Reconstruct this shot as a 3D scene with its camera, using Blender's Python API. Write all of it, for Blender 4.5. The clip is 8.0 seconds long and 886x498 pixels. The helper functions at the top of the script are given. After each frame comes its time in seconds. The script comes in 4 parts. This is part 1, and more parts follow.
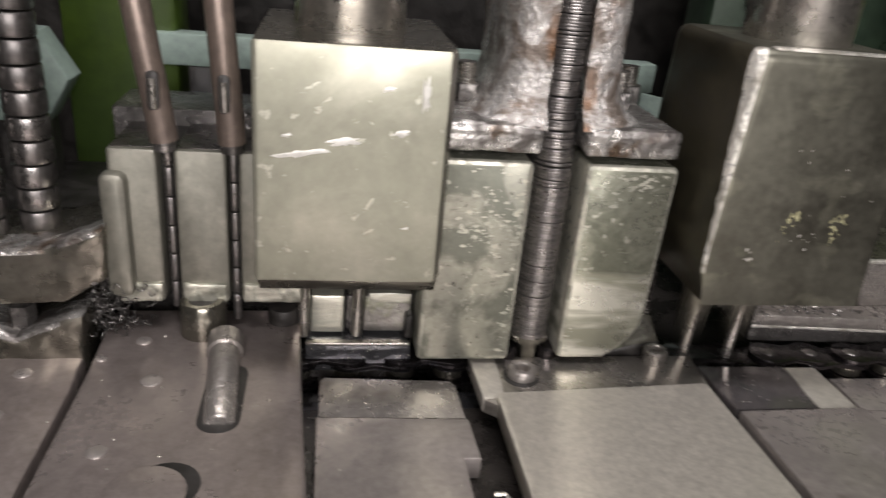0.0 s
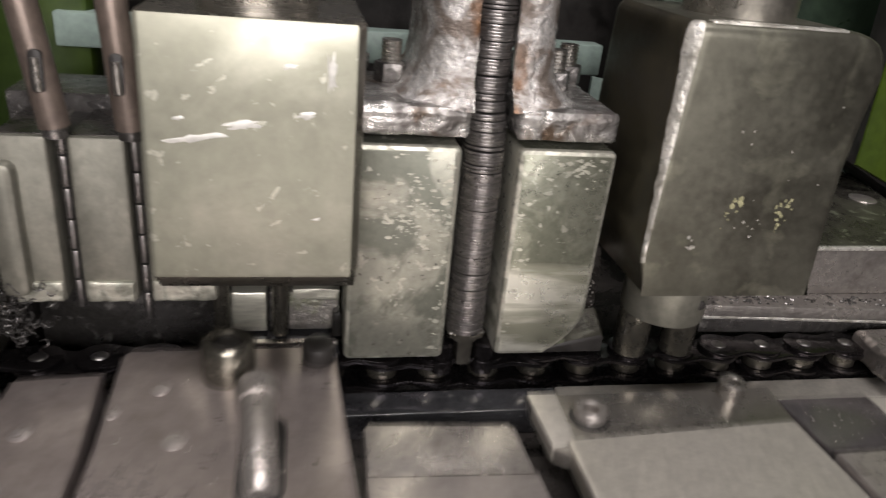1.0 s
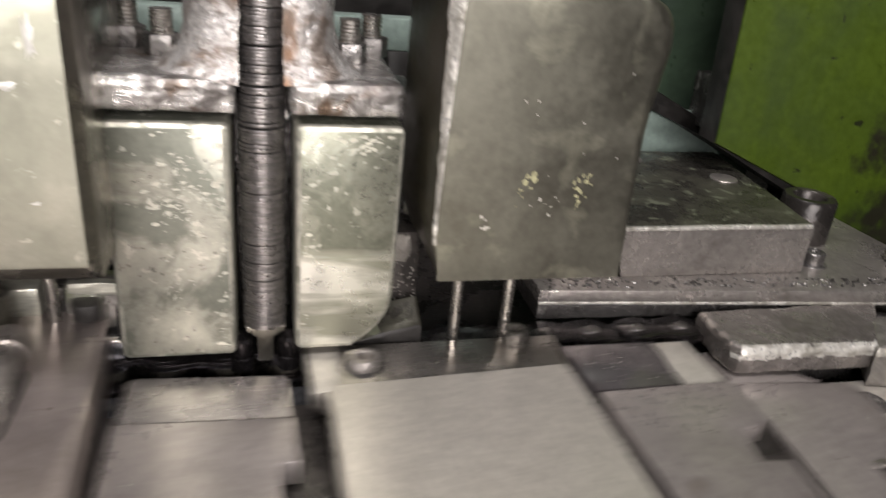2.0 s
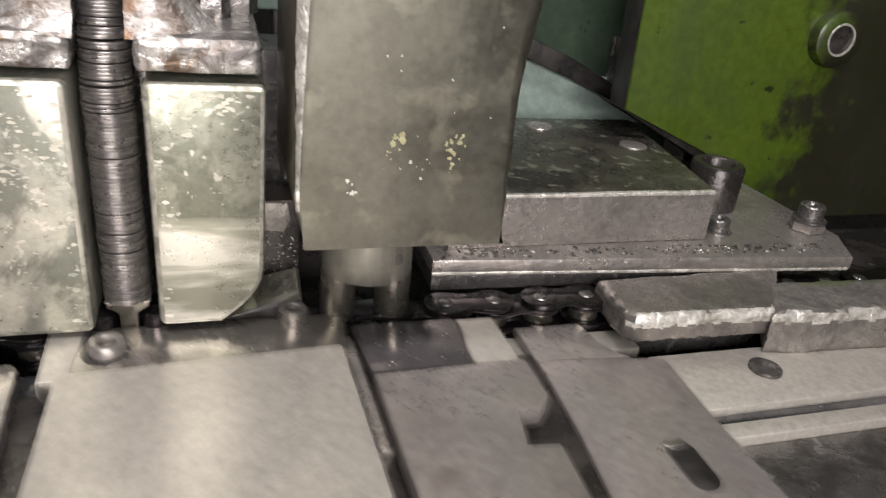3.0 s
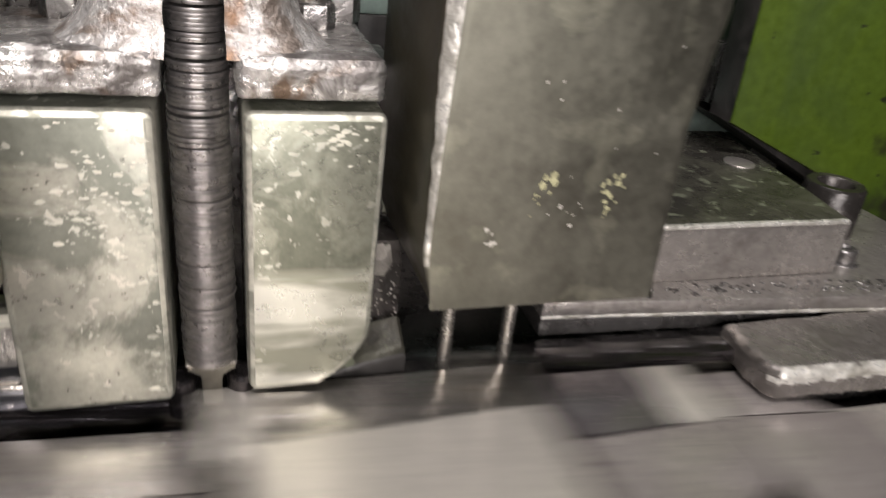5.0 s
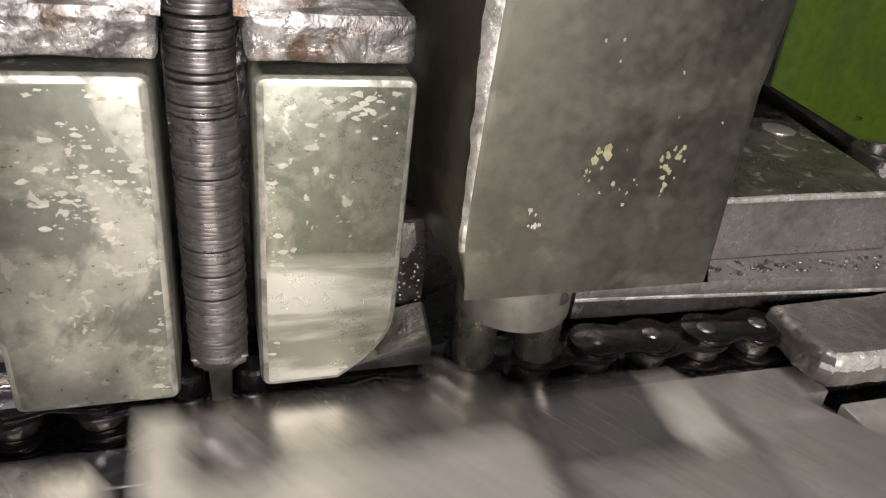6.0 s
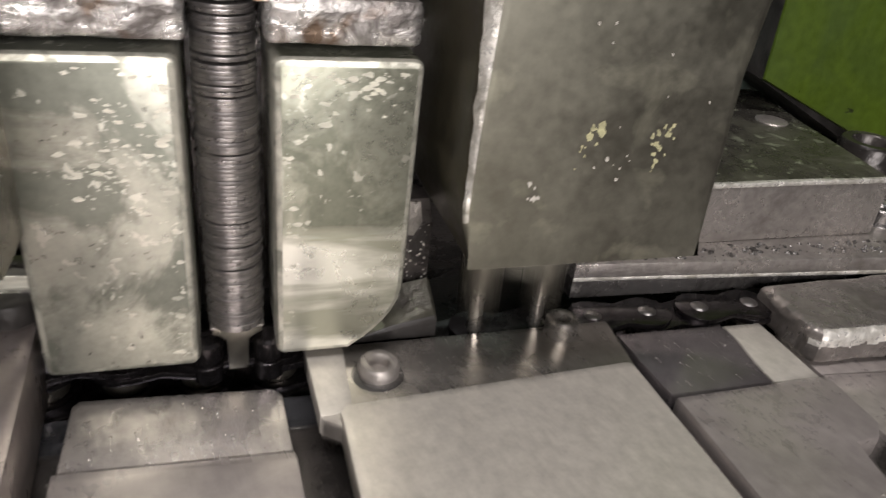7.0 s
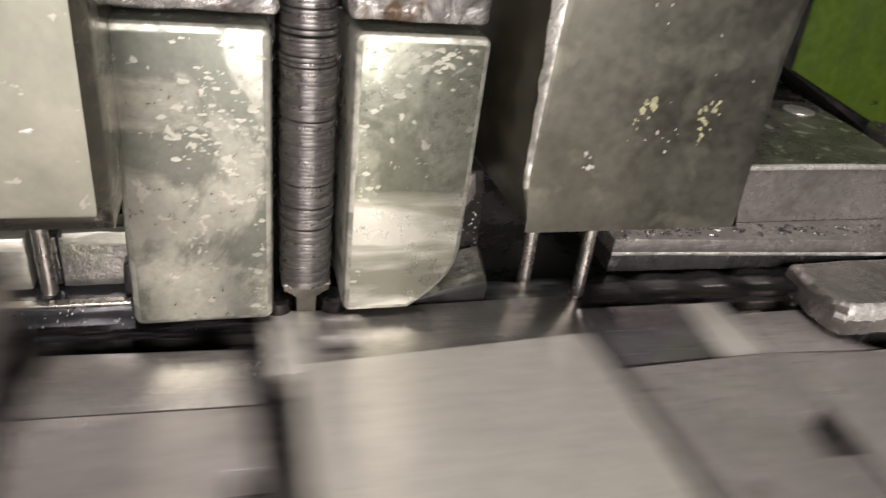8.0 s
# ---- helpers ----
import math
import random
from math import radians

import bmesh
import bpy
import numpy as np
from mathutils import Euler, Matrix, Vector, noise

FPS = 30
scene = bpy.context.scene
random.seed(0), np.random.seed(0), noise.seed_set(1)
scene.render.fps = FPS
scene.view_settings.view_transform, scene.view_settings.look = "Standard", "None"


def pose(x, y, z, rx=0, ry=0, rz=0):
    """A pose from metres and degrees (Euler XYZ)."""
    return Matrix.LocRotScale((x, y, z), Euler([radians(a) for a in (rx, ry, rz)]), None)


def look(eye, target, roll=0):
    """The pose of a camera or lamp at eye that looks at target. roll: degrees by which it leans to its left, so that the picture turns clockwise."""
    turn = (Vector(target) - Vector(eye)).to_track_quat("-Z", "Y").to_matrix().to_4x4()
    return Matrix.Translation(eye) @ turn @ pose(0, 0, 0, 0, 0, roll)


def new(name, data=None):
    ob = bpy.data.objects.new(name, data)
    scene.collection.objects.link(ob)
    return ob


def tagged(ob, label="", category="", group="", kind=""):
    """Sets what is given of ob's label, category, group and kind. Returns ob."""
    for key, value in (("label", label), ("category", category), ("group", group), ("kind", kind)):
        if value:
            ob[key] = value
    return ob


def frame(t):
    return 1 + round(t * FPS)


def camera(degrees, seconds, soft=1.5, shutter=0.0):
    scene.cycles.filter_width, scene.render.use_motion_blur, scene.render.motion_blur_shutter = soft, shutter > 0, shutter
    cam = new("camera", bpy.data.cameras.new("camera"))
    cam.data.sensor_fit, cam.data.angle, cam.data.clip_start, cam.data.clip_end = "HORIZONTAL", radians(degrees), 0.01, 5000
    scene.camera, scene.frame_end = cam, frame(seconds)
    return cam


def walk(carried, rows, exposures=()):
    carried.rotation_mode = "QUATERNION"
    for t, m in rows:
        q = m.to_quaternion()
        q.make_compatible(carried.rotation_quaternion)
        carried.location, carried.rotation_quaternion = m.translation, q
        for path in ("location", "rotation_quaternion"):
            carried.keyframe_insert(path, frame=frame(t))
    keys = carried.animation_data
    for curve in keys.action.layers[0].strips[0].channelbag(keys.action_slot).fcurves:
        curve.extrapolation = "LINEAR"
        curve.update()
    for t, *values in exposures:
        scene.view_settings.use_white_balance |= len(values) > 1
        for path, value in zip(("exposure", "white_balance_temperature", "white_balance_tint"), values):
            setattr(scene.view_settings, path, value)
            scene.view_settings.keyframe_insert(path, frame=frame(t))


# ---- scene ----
# All lengths below are in units of 0.9 mm, the chain's pitch (5/8 inch) being 17.6 of them.
U = 0.0009
cam = camera(62.3, 8.0, soft=1.2, shutter=0.55)
PATH = [
    (0, (-7.9, -35.6, 129.1), (8.3, 54.3, 88.3), 5.5),
    (0.2, (-11.6, -32.0, 123.3), (2.4, 58.9, 84.0), 5.0),
    (0.5, (-15.7, -23.1, 121.2), (0.8, 66.8, 80.6), 5.8),
    (0.8, (-0.4, -22.6, 126.1), (18.7, 65.9, 83.6), 5.8),
    (1, (10.4, -24.7, 124.2), (29.4, 64.3, 82.7), 5.5),
    (1.2, (19.4, -24.4, 120.2), (38.8, 65.1, 79.9), 5.4),
    (1.5, (34.7, -25.1, 122.4), (56.1, 64.1, 82.6), 5.4),
    (1.8, (51.3, -20.8, 124.1), (74.5, 66.8, 81.7), 6.0),
    (2, (63.2, -21.8, 118.6), (87.0, 66.1, 77.2), 5.4),
    (2.2, (67.7, -19.6, 113.6), (93.8, 67.8, 72.8), 5.4),
    (3.3, (92.6, -19.6, 112.9), (121.7, 65.3, 68.8), 6.3),
    (3.5, (84.9, -18.1, 111.0), (113.3, 67.3, 67.3), 6.2),
    (4, (76.4, -20.5, 112.7), (104.6, 64.8, 68.7), 6.4),
    (4.5, (72.8, -11.9, 112.1), (100.8, 73.3, 67.9), 6.5),
    (5, (67.1, 23.3, 110.6), (95.8, 107.8, 65.6), 6.5),
    (5.2, (65.4, 37.3, 111.0), (93.8, 120.9, 64.2), 6.1),
    (6.3, (65.4, 42.2, 103.4), (94.2, 124.3, 54.2), 6.5),
    (6.5, (66.4, 39.8, 103.4), (95.4, 122.3, 54.9), 6.3),
    (7, (61.9, 31.0, 103.7), (90.2, 113.6, 55.0), 6.4),
    (7.2, (52.6, 27.5, 100.6), (80.6, 109.4, 50.6), 7.2),
    (7.5, (46.9, 24.6, 101.6), (73.2, 107.0, 51.4), 7.9),
    (7.7, (45.7, 22.1, 98.6), (71.0, 105.4, 49.3), 7.0),
    (8, (46.9, 19.3, 102.2), (74.0, 102.1, 53.1), 7.1),
]
EXPOSURES = [(0, -0.31), (0.5, -0.29), (1.0, -0.32), (1.5, -0.18), (2.0, 0.01), (3.5, 0.22), (4.0, 0.25), (4.5, 0.22), (5.2, 0.16), (6.5, -0.04), (7.0, -0.01), (7.5, 0.15), (8.0, 0.11)]
walk(cam, [(t, look(Vector(e) * U, Vector(g) * U, roll)) for t, e, g, roll in PATH], EXPOSURES)

# ---- world, lamps, exposure ----
world = bpy.data.worlds.new("workshop_air")
scene.world = world
world.use_nodes = True
world.node_tree.nodes["Background"].inputs[0].default_value = (1.0, 0.95, 0.95, 1)
world.node_tree.nodes["Background"].inputs[1].default_value = 0.25


def area(name, eye, target, sx, sy, watts, colour):
    lamp = bpy.data.lights.new(name, "AREA")
    lamp.shape, lamp.size, lamp.size_y, lamp.energy, lamp.color = "RECTANGLE", sx, sy, watts, colour
    ob = new(name, lamp)
    ob.matrix_world = look(eye, target)
    return ob


# Unseen lamp in front, added to brighten the upright faces.
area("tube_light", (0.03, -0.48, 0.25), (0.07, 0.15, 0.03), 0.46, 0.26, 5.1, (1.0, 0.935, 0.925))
# Unseen lamp overhead, added to brighten the table plates.
area("tube_light", (0.06, 0.0, 0.72), (0.09, 0.15, 0.0), 0.6, 0.12, 5.2, (1.0, 0.945, 0.95))


# ---- materials ----
def material(name, base, second, rough, metal=0.0, patch=25.0, grain=260.0, bump=0.15, contrast=(0.42, 0.6),
             third=None, third_at=(0.62, 0.7), third_scale=70.0, rough2=None, stretch=(1, 1, 1), coat=0.0, dirt=None, deep=0.0006, speckle=0.55, rub=None):
    m = bpy.data.materials.new(name)
    m.use_nodes = True
    nt = m.node_tree
    n, link = nt.nodes, nt.links.new
    bsdf = n["Principled BSDF"]
    tc = n.new("ShaderNodeTexCoord")
    mp = n.new("ShaderNodeMapping")
    mp.inputs["Scale"].default_value = stretch
    link(tc.outputs["Object"], mp.inputs["Vector"])
    info = n.new("ShaderNodeObjectInfo")
    add = n.new("ShaderNodeVectorMath")
    link(mp.outputs[0], add.inputs[0])
    link(info.outputs["Random"], add.inputs[1])

    def noise_at(scale, detail, rough_=0.6, dist=0.0):
        t = n.new("ShaderNodeTexNoise")
        t.inputs["Scale"].default_value, t.inputs["Detail"].default_value = scale, detail
        t.inputs["Roughness"].default_value, t.inputs["Distortion"].default_value = rough_, dist
        link(add.outputs[0], t.inputs["Vector"])
        return t

    def ramp(src, a, b, c0, c1):
        r = n.new("ShaderNodeValToRGB")
        r.color_ramp.elements[0].position, r.color_ramp.elements[1].position = a, b
        r.color_ramp.elements[0].color, r.color_ramp.elements[1].color = (*c0, 1), (*c1, 1)
        link(src, r.inputs[0])
        return r

    big, fine = noise_at(patch, 6, 0.62, 0.6), noise_at(grain, 4)
    col = ramp(big.outputs[0], *contrast, base, second)
    mix = n.new("ShaderNodeMix")
    mix.data_type, mix.blend_type = "RGBA", "MULTIPLY"
    mix.inputs[0].default_value = speckle
    g = ramp(fine.outputs[0], 0.3, 0.7, (0.62, 0.62, 0.62), (1.12, 1.12, 1.12))
    link(col.outputs[0], mix.inputs[6])
    link(g.outputs[0], mix.inputs[7])
    out = mix.outputs[2]
    if third:
        spots = noise_at(third_scale, 5, 0.55, 0.3)
        mask = ramp(spots.outputs[0], *third_at, (0, 0, 0), (1, 1, 1))
        m3 = n.new("ShaderNodeMix")
        m3.data_type = "RGBA"
        link(mask.outputs[0], m3.inputs[0])
        link(out, m3.inputs[6])
        m3.inputs[7].default_value = (*third, 1)
        out = m3.outputs[2]
    if dirt:
        colour, x0, x1 = dirt
        sep = n.new("ShaderNodeSeparateXYZ")
        link(tc.outputs["Object"], sep.inputs[0])
        span = n.new("ShaderNodeMapRange")
        span.inputs["From Min"].default_value, span.inputs["From Max"].default_value = x0, x1
        link(sep.outputs["X"], span.inputs["Value"])
        blot = noise_at(60, 7, 0.6, 0.1)
        both = n.new("ShaderNodeMath")
        both.operation = "MULTIPLY_ADD"
        both.inputs[1].default_value = 0.6
        link(span.outputs[0], both.inputs[0])
        link(blot.outputs[0], both.inputs[2])
        mask = ramp(both.outputs[0], 0.8, 0.96, (0, 0, 0), (1, 1, 1))
        m4 = n.new("ShaderNodeMix")
        m4.data_type = "RGBA"
        link(mask.outputs[0], m4.inputs[0])
        link(out, m4.inputs[6])
        m4.inputs[7].default_value = (*colour, 1)
        out = m4.outputs[2]
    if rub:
        # Bright horizontal rubbing below a ragged line, lamp reflection put into its pale tone.
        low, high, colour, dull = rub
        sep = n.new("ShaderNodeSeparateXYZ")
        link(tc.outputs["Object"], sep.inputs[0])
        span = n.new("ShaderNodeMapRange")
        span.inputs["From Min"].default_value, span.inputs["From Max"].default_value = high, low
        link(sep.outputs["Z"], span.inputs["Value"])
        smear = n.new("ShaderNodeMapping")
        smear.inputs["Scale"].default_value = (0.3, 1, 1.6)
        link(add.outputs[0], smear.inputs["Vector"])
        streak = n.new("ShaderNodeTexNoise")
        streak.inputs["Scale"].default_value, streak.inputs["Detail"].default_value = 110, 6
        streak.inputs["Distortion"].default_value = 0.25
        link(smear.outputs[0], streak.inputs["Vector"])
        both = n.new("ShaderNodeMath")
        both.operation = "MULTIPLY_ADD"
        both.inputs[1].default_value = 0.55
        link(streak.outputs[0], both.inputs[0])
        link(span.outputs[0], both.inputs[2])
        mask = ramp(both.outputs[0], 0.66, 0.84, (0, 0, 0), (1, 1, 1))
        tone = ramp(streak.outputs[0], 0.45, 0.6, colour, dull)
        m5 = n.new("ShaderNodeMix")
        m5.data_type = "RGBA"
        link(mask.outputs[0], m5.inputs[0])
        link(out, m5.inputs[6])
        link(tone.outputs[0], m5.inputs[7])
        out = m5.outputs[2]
    link(out, bsdf.inputs["Base Color"])
    bsdf.inputs["Metallic"].default_value = metal
    bsdf.inputs["Coat Weight"].default_value = coat
    bsdf.inputs["Coat Roughness"].default_value = 0.12
    r2 = rough2 if rough2 is not None else min(1, rough + 0.15)
    rr_ = ramp(big.outputs[0], *contrast, (rough,) * 3, (r2,) * 3)
    rm = n.new("ShaderNodeMath")
    rm.operation = "MULTIPLY_ADD"
    rm.inputs[1].default_value, rm.inputs[2].default_value = 0.25, -0.12
    link(fine.outputs[0], rm.inputs[0])
    ra = n.new("ShaderNodeMath")
    ra.use_clamp = True
    link(rr_.outputs[0], ra.inputs[0])
    link(rm.outputs[0], ra.inputs[1])
    link(ra.outputs[0], bsdf.inputs["Roughness"])
    b1 = n.new("ShaderNodeBump")
    b1.inputs["Strength"].default_value, b1.inputs["Distance"].default_value = bump, deep
    link(fine.outputs[0], b1.inputs["Height"])
    b2 = n.new("ShaderNodeBump")
    b2.inputs["Strength"].default_value, b2.inputs["Distance"].default_value = bump * 0.7, 0.002
    link(big.outputs[0], b2.inputs["Height"])
    link(b1.outputs[0], b2.inputs["Normal"])
    link(b2.outputs[0], bsdf.inputs["Normal"])
    return m


PALE = material("pale_ground_steel", (0.475, 0.468, 0.38), (0.38, 0.378, 0.3), 0.36, 0.6, 30, 300, 0.04, (0.4, 0.58), speckle=0.35,
                third=(0.6, 0.595, 0.5), third_at=(0.64, 0.67), third_scale=260)
PATINA = material("patinated_steel", (0.41, 0.407, 0.342), (0.215, 0.221, 0.182), 0.31, 0.72, 30, 520, 0.04, (0.475, 0.53),
                  third=(0.55, 0.54, 0.465), third_at=(0.63, 0.66), third_scale=330, dirt=((0.6, 0.59, 0.5), 0.0105, 0.0155))
RUBBED = material("rubbed_bright_steel", (0.66, 0.65, 0.56), (0.46, 0.46, 0.39), 0.33, 0.7, 60, 500, 0.15, (0.45, 0.65),
                  stretch=(0.35, 1, 2.2))
DARK = material("dark_oiled_steel", (0.135, 0.13, 0.105), (0.205, 0.2, 0.163), 0.42, 0.9, 34, 480, 0.05, (0.35, 0.65), speckle=0.4, rough2=0.5,
                third=(0.33, 0.325, 0.25), third_at=(0.56, 0.78), third_scale=75)
EDGE = material("worn_bare_edge", (0.85, 0.83, 0.77), (0.4, 0.38, 0.33), 0.28, 0.6, 150, 600, 0.6, (0.42, 0.62))
TABLE = material("brownish_ground_steel", (0.44, 0.4, 0.38), (0.35, 0.318, 0.302), 0.28, 0.65, 26, 420, 0.05,
                 third=(0.22, 0.19, 0.17), third_at=(0.62, 0.75), third_scale=40)
BRIGHT = material("bright_ground_plate", (0.6, 0.565, 0.505), (0.52, 0.49, 0.44), 0.34, 0.55, 18, 500, 0.03)
POLISH = material("oily_polished_steel", (0.4, 0.375, 0.345), (0.3, 0.28, 0.255), 0.24, 0.85, 34, 420, 0.03, rough2=0.32)
CHAIN = material("black_oiled_chain_steel", (0.115, 0.105, 0.108), (0.06, 0.054, 0.057), 0.13, 0.95, 90, 600, 0.06)
PIN = material("bright_pin_steel", (0.7, 0.67, 0.62), (0.55, 0.52, 0.48), 0.2, 0.95, 80, 700, 0.04)
STACK = material("stacked_plate_steel", (0.34, 0.322, 0.312), (0.2, 0.188, 0.184), 0.28, 0.9, 120, 700, 0.05)
ZINC = material("hammered_silver_paint", (0.6, 0.585, 0.56), (0.15, 0.138, 0.13), 0.22, 0.75, 120, 420, 0.5, (0.42, 0.6), deep=0.0009,
                third=(0.12, 0.085, 0.06), third_at=(0.57, 0.66), third_scale=75)
RUST = material("rusty_silver_paint", (0.56, 0.54, 0.52), (0.2, 0.165, 0.14), 0.26, 0.55, 130, 520, 0.7, (0.44, 0.58), deep=0.0011,
                third=(0.2, 0.1, 0.045), third_at=(0.56, 0.66), third_scale=48)
OILY = material("oil_darkened_plate", (0.24, 0.22, 0.225), (0.165, 0.15, 0.155), 0.15, 0.75, 30, 420, 0.06, speckle=0.4,
                third=(0.16, 0.14, 0.135), third_at=(0.6, 0.76), third_scale=42)
COVER = material("brown_oily_cover", (0.395, 0.345, 0.325), (0.29, 0.25, 0.235), 0.27, 0.65, 24, 420, 0.06,
                 third=(0.17, 0.145, 0.13), third_at=(0.6, 0.74), third_scale=40)
RIM = material("worn_block_rim", (0.56, 0.55, 0.47), (0.3, 0.3, 0.25), 0.34, 0.7, 120, 500, 0.3, (0.46, 0.56))
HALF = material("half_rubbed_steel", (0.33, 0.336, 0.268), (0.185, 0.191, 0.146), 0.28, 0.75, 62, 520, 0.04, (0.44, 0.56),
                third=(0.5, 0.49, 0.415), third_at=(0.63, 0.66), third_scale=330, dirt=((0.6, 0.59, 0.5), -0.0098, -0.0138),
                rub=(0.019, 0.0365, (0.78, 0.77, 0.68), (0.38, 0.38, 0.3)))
FOOT = material("battered_cast_foot", (0.4, 0.38, 0.35), (0.23, 0.215, 0.2), 0.28, 0.7, 60, 400, 0.6, (0.42, 0.6), deep=0.001,
                third=(0.2, 0.24, 0.12), third_at=(0.54, 0.62), third_scale=34)
BASE = material("oily_cast_base", (0.49, 0.455, 0.425), (0.33, 0.305, 0.285), 0.24, 0.75, 45, 520, 0.4,
                third=(0.16, 0.14, 0.12), third_at=(0.62, 0.8), third_scale=55)
CLAMP = material("worn_clamp_iron", (0.36, 0.332, 0.31), (0.22, 0.2, 0.185), 0.24, 0.75, 60, 420, 0.3)
GRIME = material("grimy_steel", (0.2, 0.19, 0.185), (0.09, 0.085, 0.08), 0.22, 0.75, 60, 500, 0.5,
                 third=(0.42, 0.4, 0.38), third_at=(0.6, 0.7), third_scale=160)
GREEN = material("green_machine_paint", (0.056, 0.09, 0.008), (0.034, 0.06, 0.006), 0.32, 0.0, 22, 300, 0.06, (0.38, 0.62),
                 third=(0.014, 0.018, 0.006), third_at=(0.66, 0.7), third_scale=130, coat=0.2, dirt=((0.016, 0.016, 0.008), -0.05, -0.004))
MINT = material("pale_green_paint", (0.3, 0.38, 0.34), (0.2, 0.26, 0.23), 0.4, 0.0, 20, 300, 0.05)
COPPER = material("brown_copper_tube", (0.245, 0.195, 0.165), (0.18, 0.143, 0.122), 0.33, 0.6, 60, 400, 0.08)
BLACK = material("black_oil_soot_and_shade", (0.012, 0.011, 0.01), (0.03, 0.027, 0.025), 0.4, 0.0, 60, 400, 0.3, rough2=0.55)
BED = material("oily_black_bed", (0.03, 0.027, 0.025), (0.07, 0.062, 0.057), 0.22, 0.4, 50, 400, 0.4,
               third=(0.3, 0.28, 0.26), third_at=(0.7, 0.73), third_scale=420)
WALL = material("workshop_plaster", (0.42, 0.42, 0.38), (0.34, 0.34, 0.31), 0.8, 0.0, 3, 60, 0.1)
DULL = material("dull_feeder_steel", (0.26, 0.253, 0.213), (0.205, 0.2, 0.168), 0.36, 0.6, 40, 420, 0.1,
                third=(0.2, 0.19, 0.16), third_at=(0.62, 0.7), third_scale=60)
BARE = material("bare_white_metal", (0.86, 0.85, 0.8), (0.72, 0.71, 0.66), 0.35, 0.3, 90, 500, 0.1)
OLIVE = material("olive_column_paint", (0.05, 0.085, 0.012), (0.03, 0.055, 0.008), 0.35, 0.0, 16, 300, 0.06)
DARK_SIDE = material("dark_brown_side", (0.03, 0.026, 0.017), (0.055, 0.048, 0.03), 0.36, 0.4, 40, 400, 0.12)
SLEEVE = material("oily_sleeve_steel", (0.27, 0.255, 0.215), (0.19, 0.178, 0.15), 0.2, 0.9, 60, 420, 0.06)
# The pale third colour paints small glints on the wet steel.
WET = material("wet_grey_steel", (0.22, 0.222, 0.235), (0.13, 0.13, 0.14), 0.12, 0.8, 50, 420, 0.12, third=(0.6, 0.59, 0.57), third_at=(0.68, 0.71), third_scale=420)
SILVERY = material("oily_bushing_steel", (0.3, 0.285, 0.275), (0.18, 0.17, 0.165), 0.27, 0.95, 90, 600, 0.05)
# Glow for the tubes of the added fixtures.
TUBE = bpy.data.materials.new("added_tube_glow")
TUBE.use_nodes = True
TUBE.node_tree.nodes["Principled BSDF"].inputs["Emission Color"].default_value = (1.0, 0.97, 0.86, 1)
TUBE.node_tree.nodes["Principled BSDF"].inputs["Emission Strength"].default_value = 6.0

FLAKE = material("flaking_green_over_steel", (0.06, 0.056, 0.048), (0.1, 0.098, 0.075), 0.24, 0.5, 60, 420, 0.5, (0.42, 0.6),
                 third=(0.2, 0.212, 0.155), third_at=(0.6, 0.63), third_scale=190)

# ---- building helpers ----
BASES = {}


def thing(name, at, label, category, group="", kind=""):
    ob = new(name)
    ob.location = Vector(at) * U
    ob.empty_display_size = 0.005
    BASES[ob] = Vector(at)
    return tagged(ob, label, category, group, kind)


def part(name, bm, mats, parent=None, label="", smooth=True):
    """Links a bmesh, in plan units, as one mesh under a thing or a part."""
    me = bpy.data.meshes.new(name)
    base = BASES.get(parent, Vector())
    bmesh.ops.recalc_face_normals(bm, faces=bm.faces)
    for f in bm.faces:
        # Large plane faces stay plane; bevels and curves are shaded smooth.
        plane = max(abs(c) for c in f.normal) > 0.9998 and f.calc_area() > 50 and name not in ("ram_shaft", "disc", "sleeve", "shank")
        f.smooth = smooth and not plane
    bmesh.ops.transform(bm, matrix=Matrix.Scale(U, 4) @ Matrix.Translation(-base), verts=bm.verts)
    bm.to_mesh(me)
    bm.free()
    if smooth:
        me.set_sharp_from_angle(angle=radians(38))
    for mt in mats if isinstance(mats, (list, tuple)) else [mats]:
        me.materials.append(mt)
    ob = new(name, me)
    ob.parent = parent
    BASES[ob] = base
    if label:
        tagged(ob, label)
    return ob


def piece(name, mesh, parent, at, rz=0, rx=0):
    """One more object on a shared mesh, at a place of the plan."""
    ob = new(name, mesh)
    ob.parent = parent
    ob.location = (Vector(at) - BASES[parent]) * U
    ob.rotation_euler = (radians(rx), 0, radians(rz))
    return ob


def ease(a, b, f):
    k = min(1, max(0, (f - a) / (b - a)))
    return k * k * (3 - 2 * k)


def rounded(x0, x1, y0, y1, r=1.0, seg=3):
    pts = []
    for cx, cy, a in ((x1 - r, y1 - r, 0), (x0 + r, y1 - r, 90), (x0 + r, y0 + r, 180), (x1 - r, y0 + r, 270)):
        pts += [(cx + r * math.cos(radians(a + 90 * k / seg)), cy + r * math.sin(radians(a + 90 * k / seg))) for k in range(seg + 1)]
    return pts


def circle(cx, cy, r, n=24):
    return [(cx + r * math.cos(2 * math.pi * k / n), cy + r * math.sin(2 * math.pi * k / n)) for k in range(n)]


